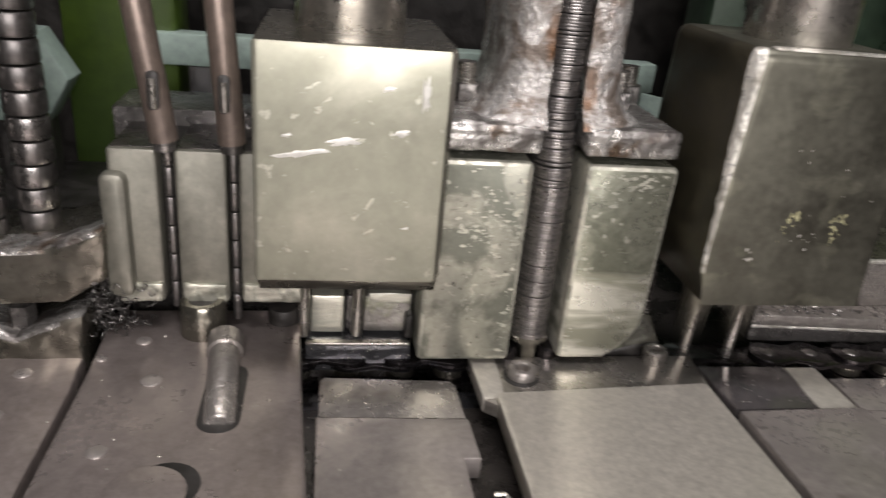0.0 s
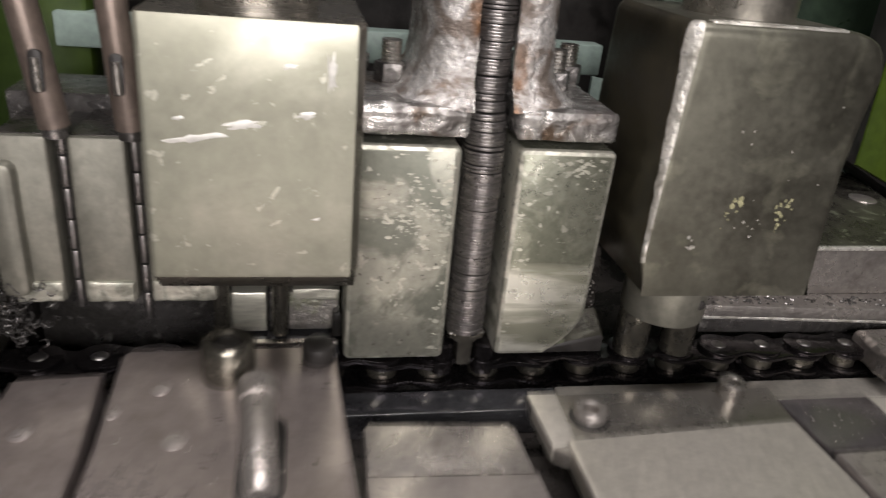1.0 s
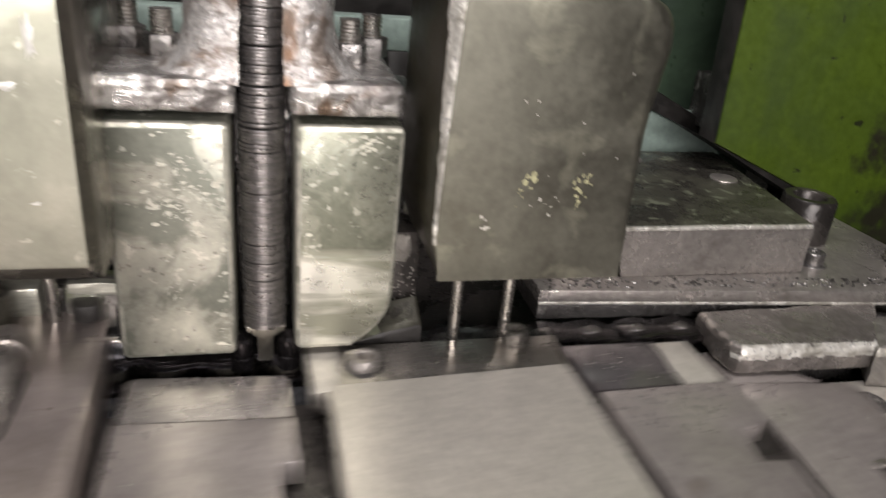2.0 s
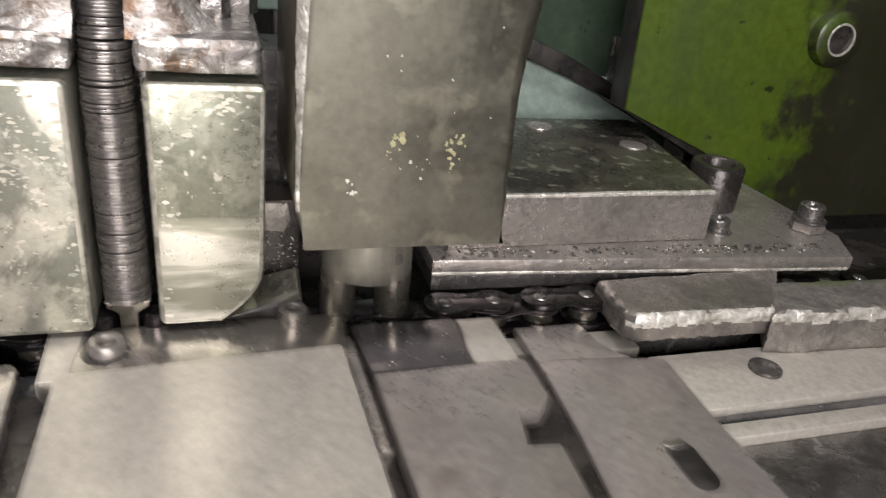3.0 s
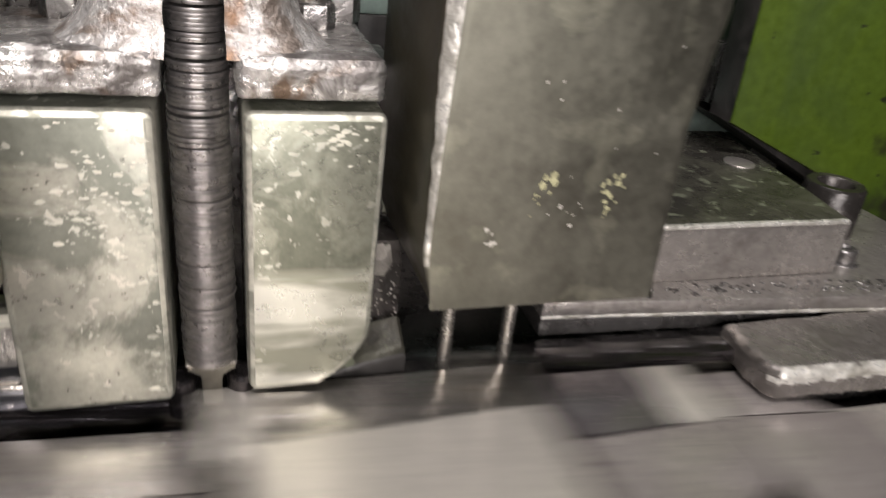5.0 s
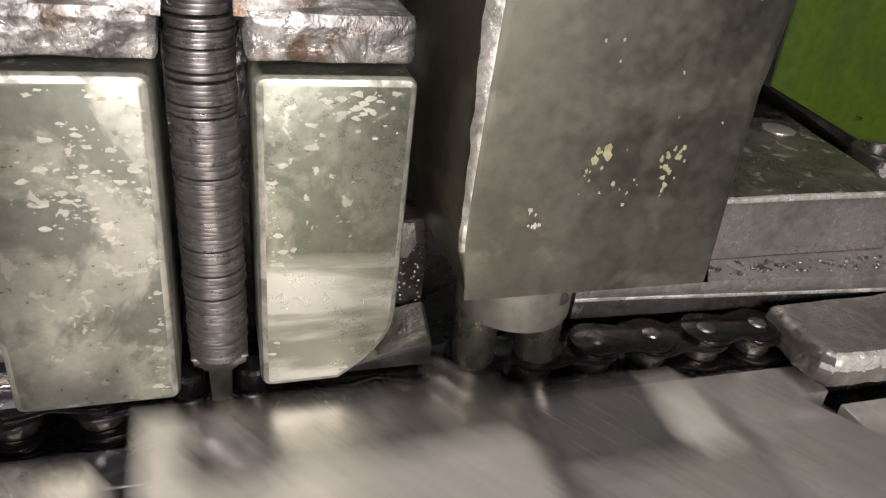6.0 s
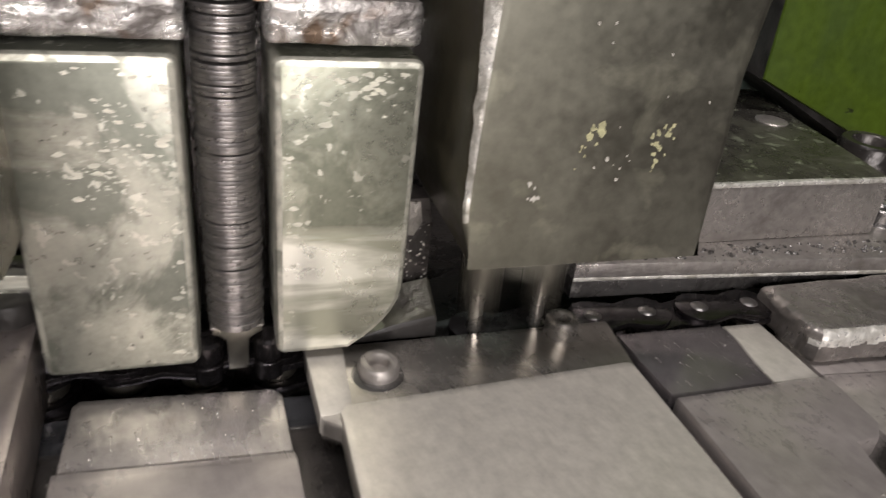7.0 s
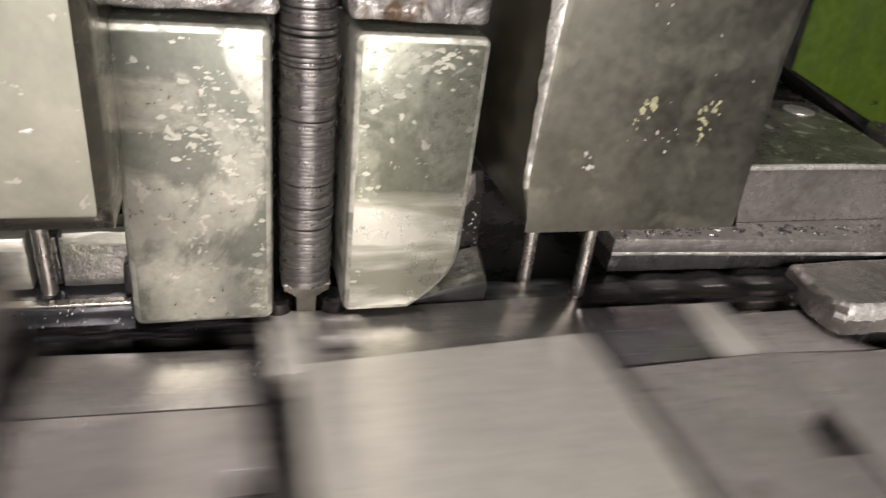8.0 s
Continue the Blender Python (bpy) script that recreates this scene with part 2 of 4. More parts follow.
def inset(pts, d):
    if not d:
        return pts
    out, n = [], len(pts)
    turn = sum(pts[i][0] * pts[(i + 1) % n][1] - pts[(i + 1) % n][0] * pts[i][1] for i in range(n))
    s = 1 if turn > 0 else -1
    for i in range(n):
        p, q, r = (Vector(pts[(i + k) % n]) for k in (-1, 0, 1))
        a, b = (q - p).normalized(), (r - q).normalized()
        na, nb = Vector((-a.y, a.x)), Vector((-b.y, b.x))
        m = (na + nb).normalized()
        k = max(0.35, m.dot(na))
        out.append(tuple(q + m * (s * d / k)))
    return out


def loft(bm, rings, caps=True, index=0, pick=None):
    rows = [[bm.verts.new(p) for p in ring] for ring in rings]
    n = len(rows[0])
    for a, b in zip(rows, rows[1:]):
        for i in range(n):
            f = bm.faces.new((a[i], a[(i + 1) % n], b[(i + 1) % n], b[i]))
            f.material_index = pick(i) if pick else index
    if caps:
        for row in (rows[0], rows[-1]):
            bm.faces.new(row).material_index = index
    return bm


def solid(outline, axis, a0, a1, bev0=0.5, bev1=0.5, bm=None, index=0, pick=None, rim=None):
    """A prism of an outline along an axis, with its two rims bevelled."""
    bm = bm or bmesh.new()
    at = {"x": lambda p, a: (a, p[0], p[1]), "y": lambda p, a: (p[0], a, p[1]), "z": lambda p, a: (p[0], p[1], a)}[axis]
    levels = []
    if bev0:
        levels += [(a0, bev0), (a0 + bev0 * 0.3, bev0 * 0.3), (a0 + bev0, 0)]
    else:
        levels += [(a0, 0)]
    if bev1:
        levels += [(a1 - bev1, 0), (a1 - bev1 * 0.3, bev1 * 0.3), (a1, bev1)]
    else:
        levels += [(a1, 0)]
    before = set(bm.faces)
    loft(bm, [[at(p, a) for p in inset(outline, d)] for a, d in levels], index=index, pick=pick)
    if rim is not None:
        n = len(outline)
        fresh = [f for f in bm.faces if f not in before]
        for f in fresh[: 2 * n]:
            f.material_index = rim
    return bm


def box(x0, x1, y0, y1, z0, z1, r=0.8, bev=0.5, bm=None, index=0):
    return solid(rounded(x0, x1, y0, y1, r, 2), "z", z0, z1, bev, bev, bm, index)


def pipe(points, r, n=16, bm=None, index=0):
    bm = bm or bmesh.new()
    rings = []
    for i, p in enumerate(points):
        a, b = Vector(points[max(i - 1, 0)]), Vector(points[min(i + 1, len(points) - 1)])
        q = (b - a).to_track_quat("Z", "Y")
        rr = r[i] if isinstance(r, (list, tuple)) else r
        rings.append([Vector(p) + q @ Vector((rr * math.cos(2 * math.pi * k / n), rr * math.sin(2 * math.pi * k / n), 0)) for k in range(n)])
    return loft(bm, rings, index=index)


def rough_up(bm, size, amount, cuts=0):
    """Uneven, hammered or cast surface."""
    if cuts:
        bmesh.ops.triangulate(bm, faces=[f for f in bm.faces if len(f.verts) > 4])
        bmesh.ops.subdivide_edges(bm, edges=[e for e in bm.edges if e.calc_length() > size], cuts=cuts, use_grid_fill=True)
    for v in bm.verts:
        d = noise.noise_vector(v.co / size)
        v.co += d * amount
    return bm


def ragged(rnd, x, z, a, c, n=11):
    """Outline of a chipped patch, torn rather than round."""
    turn = rnd.uniform(0, 6.28)
    return [(x + a * q * math.cos(turn + 6.2832 * k / n), z + c * q * math.sin(turn + 6.2832 * k / n)) for k, q in enumerate([rnd.uniform(0.45, 1.25) for _ in range(n)])]


def cap_screw(at, r=5.0, h=6.5, socket=2.6, label="steel socket head cap screw on the machine bed", group="cap screws"):
    x, y, z = at
    t = thing("cap_screw", at, label, "screw", group)
    bm = bmesh.new()
    loft(bm, [[(x + a, y + b, z + c) for a, b in circle(0, 0, q, 24)] for c, q in
              ((0, r), (h - 0.8, r), (h - 0.2, r - 0.5), (h, r - 1.0), (h, socket + 0.3), (h - 0.4, socket), (h - 3.5, socket))])
    part("head", bm, PIN if r < 4 else GRIME, t)
    bm = solid(circle(x, y, r * 1.35, 24), "z", z - 0.9, z + 0.2, 0.1, 0.2)
    part("washer", bm, GRIME, t)
    return t


# ---- setting: bed, backdrop, room ----
def structure(name, bm, mat, label, category):
    return tagged(part(name, bm, mat), label, category, kind="structure")


structure("machine_bed", box(-330, 520, -260, 420, -60, -30, 3, 2), BED, "black oily machine bed under the chain track", "machine bed")
structure("track_rail", box(-330, 520, 170, 196, -30, -22.4, 0.8, 0.5), GRIME, "grimy steel track on which the chain slides", "rail")
structure("track_lip", box(-70, 96, 161.5, 173.6, -29.9, -20.4, 0.8, 0.5), WET, "wet grey lip of the chain track", "rail")
structure("track_lip", rough_up(box(96.4, 226, 161.5, 173.6, -29.9, -20.2, 0.8, 0.5), 6, 0.1), BRIGHT, "pale wet lip of the chain track", "rail")
# Added black sheet stands for the unlit void behind the press.
structure("backing_wall", box(-260, 255, 400, 420, -30, 420, 2, 1), BLACK, "black backdrop added for the dark void behind the press", "machine wall")
for a in ((-1800, 2600, -2200, -2100, -1000, 2300), (-1800, 2600, 2000, 2100, -1000, 2300), (-1900, -1800, -2200, 2100, -1000, 2300),
          (2600, 2700, -2200, 2100, -1000, 2300)):
    structure("wall", box(*a, 1, 0), WALL, "plain grey workshop wall", "wall")
structure("floor", box(-1900, 2700, -2200, 2100, -1100, -1000, 1, 0), WALL, "grey concrete workshop floor", "floor")
structure("ceiling", box(-1900, 2700, -2200, 2100, 2300, 2400, 1, 0), WALL, "plain grey workshop ceiling", "ceiling")


# ---- presses: the two tool heads ----
def left_head():
    t = thing("tool_head", (-1, 172, 30), "pale greenish-grey steel tool head on a bright shaft", "tool head", "tool heads")
    out = rounded(-26, 25.2, 147, 204, 1.6, 3)
    out = out[:12] + [(22.0, 147), (23.0, 147.2), (24.9, 150.4), (25.2, 151.8)]
    bm = loft(bmesh.new(), [[(x + (k[0] - x) * min(d, 0.7), max(y, 147 + d) if y < 175 else y, z) for (x, y), k in zip(out, inset(out, 1))] for z, d in
                            ((29.5, 7.2), (30.0, 6.6), (35.6, 0.4), (36.6, 0), (60, 0), (80, 0), (98.6, 0), (99.6, 0.4), (100, 1.2))])
    bm.normal_update()
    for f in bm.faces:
        # Darker top and side by the guide block; lower bevel carries painted shade.
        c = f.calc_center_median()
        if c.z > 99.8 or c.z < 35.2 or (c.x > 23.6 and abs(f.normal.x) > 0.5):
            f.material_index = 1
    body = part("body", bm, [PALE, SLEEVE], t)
    rnd = random.Random(4)
    for sx, sz, a, c in ((-14, 72, 6.4, 1.3), (-3.2, 75.4, 4.2, 1.2), (-17.5, 76.6, 1.6, 0.6), (11.5, 78.2, 2.6, 0.9), (7.5, 89.4, 1.9, 0.7), (17, 88, 1.3, 5.0), (14, 52, 1.0, 0.5)):
        ring = [(x, z + 0.11 * (x - sx)) for x, z in ragged(rnd, sx, sz, a, c, 19)]
        part("bare_patch", solid(ring, "y", 146.95, 147.3, 0.02, 0), BARE, body, "bare bright patch")
    bm = solid(circle(-1.5, 186, 16, 48), "z", 99.6, 190, 0.2, 0.4)
    part("ram_shaft", bm, PIN, t, "bright turned steel shaft")
    return t


def right_head():
    t = thing("tool_head", (136, 180, 26), "dark oil-stained steel tool head with worn bright edges", "tool head", "tool heads")
    levels = [(26, 4.0), (26.4, 3.4), (30, 2.4), (33, 1.5), (37, 0.4), *((40 + 1.5 * k, 0) for k in range(42)), (102.4, 0.1), (103.6, 0.6), (104.5, 1.4), (105, 2.6)]
    rings = []
    for z, d in levels:
        # The bare edge beside the stack is broad at the top and thins out downwards.
        r = 2.0 + 4.2 * min(1, max(0, (z - 42) / 60)) ** 1.3
        ring = []
        for k, (x, y) in enumerate(inset(rounded(107.3, 165.2, 153.6, 208, r, 4), d)):
            if z < 50:
                x, y = x + (d * 0.75 if x > 136 else 0), max(y - d, 153.6) if y < 175 else y
            # The far side swells towards the top and its upper corner is well rounded.
            if x > 136:
                swell = 3.8 * min(1, max(0, (z - 66) / 26)) ** 1.4
                sag = max(0, z - 94) / 11
                x += swell - 11 * (1 - math.sqrt(max(0, 1 - min(1, sag) ** 2))) + 0.5 * noise.noise(Vector((x, z / 7, 3)))
            p = Vector((x, y, z))
            if 11 <= k <= 12:
                p += noise.noise_vector(p / 6) * 0.6 + noise.noise_vector(p / 2.2) * 0.25
            ring.append(p)
        rings.append(ring)
    # The left face gets a darker brown than the front.
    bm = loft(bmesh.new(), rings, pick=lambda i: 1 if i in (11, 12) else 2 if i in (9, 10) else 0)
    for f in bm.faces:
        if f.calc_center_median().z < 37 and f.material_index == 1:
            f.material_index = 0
    body = part("body", bm, [DARK, EDGE, DARK_SIDE], t)
    bm = solid(circle(136, 182, 16, 48), "z", 104.6, 190, 0.2, 0.4)
    part("ram_shaft", bm, PIN, t, "bright turned steel shaft")
    rim = box(114, 154, 155.4, 158.5, 104.2, 105.3, 0.5, 0.3)
    part("worn_rim", rough_up(rim, 3, 0.25), EDGE, body, "bare worn top edge")
    rnd = random.Random(5)
    bm = bmesh.new()
    spots = [(132.8, 57, 1.5, 1), (121, 42.5, 1.2, 2), (146.5, 53, 1.3, 1), (147.5, 50, 1.1, 1), (149, 56, 0.9, 1), (131, 52.5, 0.8, 1), (140, 49, 0.8, 2)]
    spots = [(a + rnd.gauss(0, 0.9), c + rnd.gauss(0, 1.3), r * rnd.uniform(0.2, 0.62), k) for a, c, r, k in spots for _ in range(6)]
    spots += [(118 + 40 * rnd.random(), 42 + 45 * rnd.random(), 0.15 + 0.2 * rnd.random(), 2) for _ in range(9)]
    for j, (sx, sz, r, k) in enumerate(spots):
        solid(ragged(rnd, sx, sz, r, r * 1.35, 9), "y", 153.56 - 0.001 * j, 153.75, 0, 0, bm, k - 1)
    part("chipped_paint", bm, [CHIP, EDGE], body, "pale yellow chips in the dark surface", False)
    return t


CHIP = material("yellow_chip", (0.42, 0.405, 0.235), (0.3, 0.29, 0.17), 0.5, 0.1, 200, 900, 0.2)


def punch(x0, x1, y, bottom, name_label, r=5.7, disc=True):
    """The pair of sleeves on a disc that comes down out of a head."""
    t = thing("punch_holder", ((x0 + x1) / 2, y, bottom), name_label, "punch", "punches")
    cx = (x0 + x1) / 2
    if disc:
        bm = solid(circle(cx, y, 13.9, 40), "z", bottom + 16.5, bottom + 34, 0.6, 0.3)
        plate = part("disc", bm, DULL, t, "turned steel disc")
        # Flat black plug gives the hole its shade by colour.
        part("disc_hole", solid(circle(cx + 6.5, bottom + 24.5, 1.7, 16), "y", y - 12.6, y - 9, 0.2, 0), BLACK, plate, "dark drilled hole")
    for x in (x0, x1):
        bm = solid(circle(x, y, r, 24), "z", bottom, bottom + (17 if disc else 50), 0.5, 0)
        part("sleeve", bm, SLEEVE, t)
    return t


def guide_pin(x, y, top, bottom, label):
    t = thing("guide_pin", (x, y, bottom), label, "pin", "guide pins")
    part("shank", solid(circle(x, y, 1.9, 16), "z", bottom + 1.0, top, 0, 0), PIN, t)
    part("tip", solid(circle(x, y, 1.3, 16), "z", bottom, bottom + 1.0, 0.4, 0), PIN, t)
    return t


left_head()
right_head()
punch_right = punch(123.4, 140.8, 178.5, -9, "oily steel punch with two sleeves under the dark head")
punch_left = punch(-13.7, 4.0, 182, -2.5, "pair of slim oily steel sleeves under the pale head", 2.5, False)
for gx in (123.4, 140.8):
    guide_pin(gx, 178.5, 30, -9.6, "thin bright steel guide pin below the dark head")
for gx in (-13.7, 4.0):
    guide_pin(gx, 182, 34, -3.2, "thin bright steel guide pin below the pale head")


# ---- magazine: guide blocks, link plates, bracket ----
def guide_block(x0, x1, z0, z1, cut, label):
    t = thing("guide_block", ((x0 + x1) / 2, 188, z0), label, "guide block", "guide blocks")
    out = rounded(x0, x1, z0, z1, 2.0, 3)
    if cut:
        out = [p for p in out if not (p[0] > x1 - 13.5 and p[1] < z0 + 26)]
        arc = [(x1 - 0.9 - 12.2 * (k / 6) ** 1.6, z0 + 17 - 17 * (k / 6) ** 0.8) for k in range(7)]
        i = max(range(len(out)), key=lambda k: (out[k][1] < z0 + 3, k))
        out = out[: i + 1] + arc[::-1] + out[i + 1 :]
    bm = solid(out, "y", 170, 206, 1.5, 0.4, rim=1)
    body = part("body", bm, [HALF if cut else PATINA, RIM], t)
    # Bare flecks where the coating has come off.
    rnd = random.Random(int(x0))
    bm = bmesh.new()
    for j in range(110 if cut else 190):
        if cut:
            x, z = (rnd.uniform(x0 + 2, x1 - 2), z1 - 2 - abs(rnd.gauss(0, 5))) if j % 3 else (x0 + 2 + abs(rnd.gauss(0, 1.5)), rnd.uniform(z0 + 3, z1 - 3))
        else:
            x, z = (rnd.gauss(x1 - 12, 5), rnd.gauss(z1 - 20, 9)) if j % 3 else (x1 - 2 - abs(rnd.gauss(0, 1.6)), rnd.uniform(z0 + 3, z1 - 3))
        x, z = min(max(x, x0 + 2.4), x1 - 2.4), min(max(z, z0 + 2.6), z1 - 2.6)
        r = 0.12 + rnd.random() ** 2.8 * 0.9
        solid(ragged(rnd, x, z, r * 1.5, r * 0.75, 9), "y", 169.985 - 0.0004 * j, 170.1, 0, 0, bm)
    tagged(part("bare_flecking", bm, RUBBED, body, smooth=False), "small bright flecks of bare steel", kind="stuff")
    return t


guide_block(23.5, 55.1, -5.3, 65, False, "mottled greenish-grey steel guide block with worn rim")
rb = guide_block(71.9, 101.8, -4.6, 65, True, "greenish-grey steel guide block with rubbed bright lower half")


def link_plate_mesh(name, pitch, r, waist, thick, mat):
    pts = []
    for s in (1, -1):
        for k in range(-5, 6):
            a = radians(k * 21 + (0 if s > 0 else 180))
            pts.append((s * pitch / 2 + r * math.cos(a), r * math.sin(a)))
        pts.append((0, s * waist))
    bm = solid(pts, "z", 0, thick, thick * 0.07, thick * 0.07)
    ob = part(name, bm, mat)
    me = ob.data
    bpy.data.objects.remove(ob)
    return me


def plate_stack():
    t = thing("link_plate_stack", (63.4, 184, 0), "tall stack of dark steel link plates between the guide blocks", "plate stack")
    me = link_plate_mesh("link_plate", 17.6, 6.2, 4.9, 0.86, STACK)
    rnd = random.Random(3)
    z, k = 1.4, 0
    while z < 135:
        # Above the blocks the stack stands further back, between the lips of the channel.
        lean = 0.0 if z < 68 else (z - 68) * 0.012
        back = 5.6 * ease(58, 80, z)
        gap = 0.03 + (0.34 if rnd.random() < 0.16 else 0) + (0.3 if z > 56 and k % 5 == 0 else 0)
        piece("link_plate", me, t, (63.3 + lean + rnd.uniform(-0.12, 0.12), 187.0 + back + rnd.uniform(-0.3, 0.3), z), 90 + rnd.uniform(-1.3, 1.3))
        z += 0.86 + gap
        k += 1
    return t


plate_stack()


def feed_shoe():
    t = thing("feed_shoe", (63.4, 180, -14), "small bright feed tongue between two dark posts under the plate stack", "feed shoe")
    for x in (56.4, 70.4):
        part("post", pipe([(x, 176.5, -14), (x, 176.5, -9.6), (x, 176.5, -9.2), (x, 176.5, -8.4), (x, 176.5, -8.0), (x, 176.5, -3.6), (x, 176.5, -2.8)], [3.6, 3.6, 2.8, 2.8, 3.6, 3.6, 2.9], 20), CHAIN, t)
    pts = [(57.8, 1.2), (69.0, 1.2), (69.0, -0.6), (67.4, -1.4), (65.9, -2.6), (65.6, -11), (61.2, -11), (60.9, -2.6), (59.4, -1.4), (57.8, -0.6)]
    part("tongue", solid(pts, "y", 174.6, 190, 0.35, 0.2), SLEEVE, t)
    part("cap", box(57.4, 69.4, 174.3, 190, 0.9, 1.5, 0.5, 0.2), PIN, t, "bright rubbed cap of the tongue")
    return t


feed_shoe()


def magazine_bracket():
    t = thing("magazine_bracket", (62, 195, 67), "hammered silver-painted bracket with a rusty channel post", "bracket")
    for x0, x1 in ((23, 56.6), (70.6, 101)):
        bm = solid(rounded(x0, x1, 170.8, 214, 1.8, 3), "z", 67.2, 76.4, 1.6, 2.2)
        part("flange", rough_up(rough_up(bm, 4.0, 0.4, 7), 1.7, 0.35), ZINC, t)
    part("bridge", box(55, 72, 199, 214, 67.4, 76, 1, 0.6), ZINC, t)
    for s in (-1, 1):
        cx = 63.4
        outer = [(5.5, 177.4), (9, 176.8), (13, 177.4), (16, 179.4), (18.2, 182.6), (19.3, 187), (19.6, 194), (19.6, 204), (19.6, 214)]
        inner = [(16.4, 214), (16.4, 204), (16.4, 194), (16.0, 188.6), (14.6, 184.6), (12, 182), (5.9, 180.6)]
        rings = []
        for k in range(53):
            z = 75 + 2 * k
            g = math.exp(-(z - 75) / 4.6)
            rings.append([(cx + s * (x + g * 9 * max(0, x - 5) / 14), y - g * 6 * (y < 190), z) for x, y in outer + inner])
        bm = loft(bmesh.new(), rings)
        part("channel_side", rough_up(rough_up(bm, 4.5, 0.5), 1.8, 0.3), RUST, t, "rust-streaked silver channel side")
    return t


magazine_bracket()
structure("carrier_bar", box(-75, 112, 206.4, 232, -22, 66.5, 1, 0.6), GRIME, "dark steel carrier behind the guide blocks", "carrier")


def stud(at, r, h, label, mat=None):
    x, y, z = at
    t = thing("stud_nut", at, label, "nut", "studs behind the bracket")
    part("nut", solid(circle(x, y, r, 6), "z", z, z + h * 0.45, 0.5, 0.6), mat or GRIME, t)
    part("thread", pipe([(x, y, z + h * 0.4 + k * 0.55) for k in range(int(h))], [r * (0.56 + 0.05 * (k % 2)) for k in range(int(h))], 16), mat or PIN, t)
    return t


for sx, sy in ((36.8, 200), (89, 200), (97, 212), (26, 212)):
    stud((sx, sy, 76), 5.2, 14, "greasy steel stud with a hexagon nut")


def wedge_stop():
    t = thing("wedge_stop", (103, 182, -9), "greasy grey wedge plate beside the guide block", "wedge")
    front = [(87.6, -8.2), (94, -6.9), (100.7, -4.6), (111.6, -2.4), (112.4, -3.2), (112.4, -8.6), (88.5, -8.6)]
    back = [(87.6, -5.0), (94, -2.4), (100.7, 1.2), (112.4, 3.4), (113.2, 2.6), (113.2, -8.6), (88.5, -8.6)]
    bm = loft(bmesh.new(), [[(x, 177 + (0.4 if q == 0 else 10 * q), c + (k - c) * q) for (x, c), (_, k) in zip(front, back)] for q in (0.0, 0.06, 0.3, 0.65, 1.0)])
    rough_up(bm, 3, 0.2)
    bm.normal_update()
    # Sides and underside lie in shadow, which is painted on as black.
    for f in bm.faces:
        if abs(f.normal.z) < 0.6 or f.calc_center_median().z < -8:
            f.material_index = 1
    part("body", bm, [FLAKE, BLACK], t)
    pad = part("pad", solid([(100.6, -8), (112.6, -8), (112.9, 18), (111.4, 25), (100.6, 25)], "y", 190, 205, 0.4, 0.3), BED, t, "oil-black block face behind the wedge")
    part("pad_rim", rough_up(solid([(101.4, 15.4), (108, 14.6), (110.2, 18.4), (109, 24.4), (101.4, 24.4)], "y", 189.5, 190.4, 0.2, 0), 2, 0.25), FOOT, t, "scuffed grey face above the oil")
    rnd = random.Random(17)
    bm = bmesh.new()
    for _ in range(60):
        x, z, r = rnd.uniform(101.2, 112), rnd.uniform(0, 19), rnd.uniform(0.14, 0.45)
        loft(bm, [[(x + q * r * math.cos(a * 1.0472), 190.05 - d * r, z + q * r * math.sin(a * 1.0472)) for a in range(6)] for d, q in ((0, 1.0), (0.4, 0.85), (0.7, 0.4))])
    tagged(part("oil_spatter", bm, PIN, pad), "small glinting oil drops", kind="stuff")
    return t


wedge_stop()


# ---- feeder of pins beside the pale head ----
def feeder_block():
    t = thing("feeder_block", (-45, 195, 12), "grey-green steel feeder block with two pin grooves", "feeder block")
    for x0, x1 in ((-70, -56.4), (-51.4, -36.8), (-33.0, -14)):
        part("jaw", solid(rounded(x0, x1, 12, 61.6, 1.0, 2), "y", 178, 214, 0.7, 0.4), DULL, t)
        part("worn_foot", rough_up(box(x0 + 0.6, x1 - 0.6, 176.9, 180, 12.2, 18.5, 0.6, 0.5), 2.2, 0.35, 5), RIM, t, "bright worn lower rim")
        part("oily_top", box(x0 + 0.7, x1 - 0.7, 180, 213.6, 61.5, 61.9, 0.4, 0.1), BED, t, "black oily top face")
    part("groove_back", box(-69, -15, 186, 213, 12.5, 61, 0.4, 0.2), BLACK, t)
    part("cover_strip", solid(rounded(-72, -64.6, 15, 55, 2.6, 3), "y", 174, 179, 1.6, 0.2), DULL, t)
    return t


feeder_block()


def feed_tube(x0, x1, y, label):
    t = thing("feed_tube", (x1, y, 62), label, "tube", "feed tubes")
    pts = []
    for k in range(14):
        f = k / 13
        pts.append((x1 + (x0 - x1) * (f ** 1.1) * 2.5, y + 6 * f * f, 64.5 + 78 * f))
    tube = part("tube", pipe(pts, 4.0, 20), COPPER, t)
    part("ferrule", pipe([(x1, y, 61.8), (x1, y, 64.6)], 3.3, 20), GRIME, t)
    # The slot's dark hollow is a black sheet on the tube.
    part("slot", solid(rounded(x1 - 3.1, x1 + 0.3, 74, 85, 1.4, 3), "y", y - 3.9, y - 2, 0.3, 0), BLACK, tube, "open slot in the tube")
    part("slot_pin", pipe([(x1 - 1.4, y - 3.6, 74.6), (x1 - 1.5, y - 3.6, 83)], 1.1, 12), PIN, t)
    return t


feed_tube(-58.4, -53.6, 178, "brown copper feed tube with an open slot")
feed_tube(-37.0, -34.6, 178, "brown copper feed tube with an open slot")


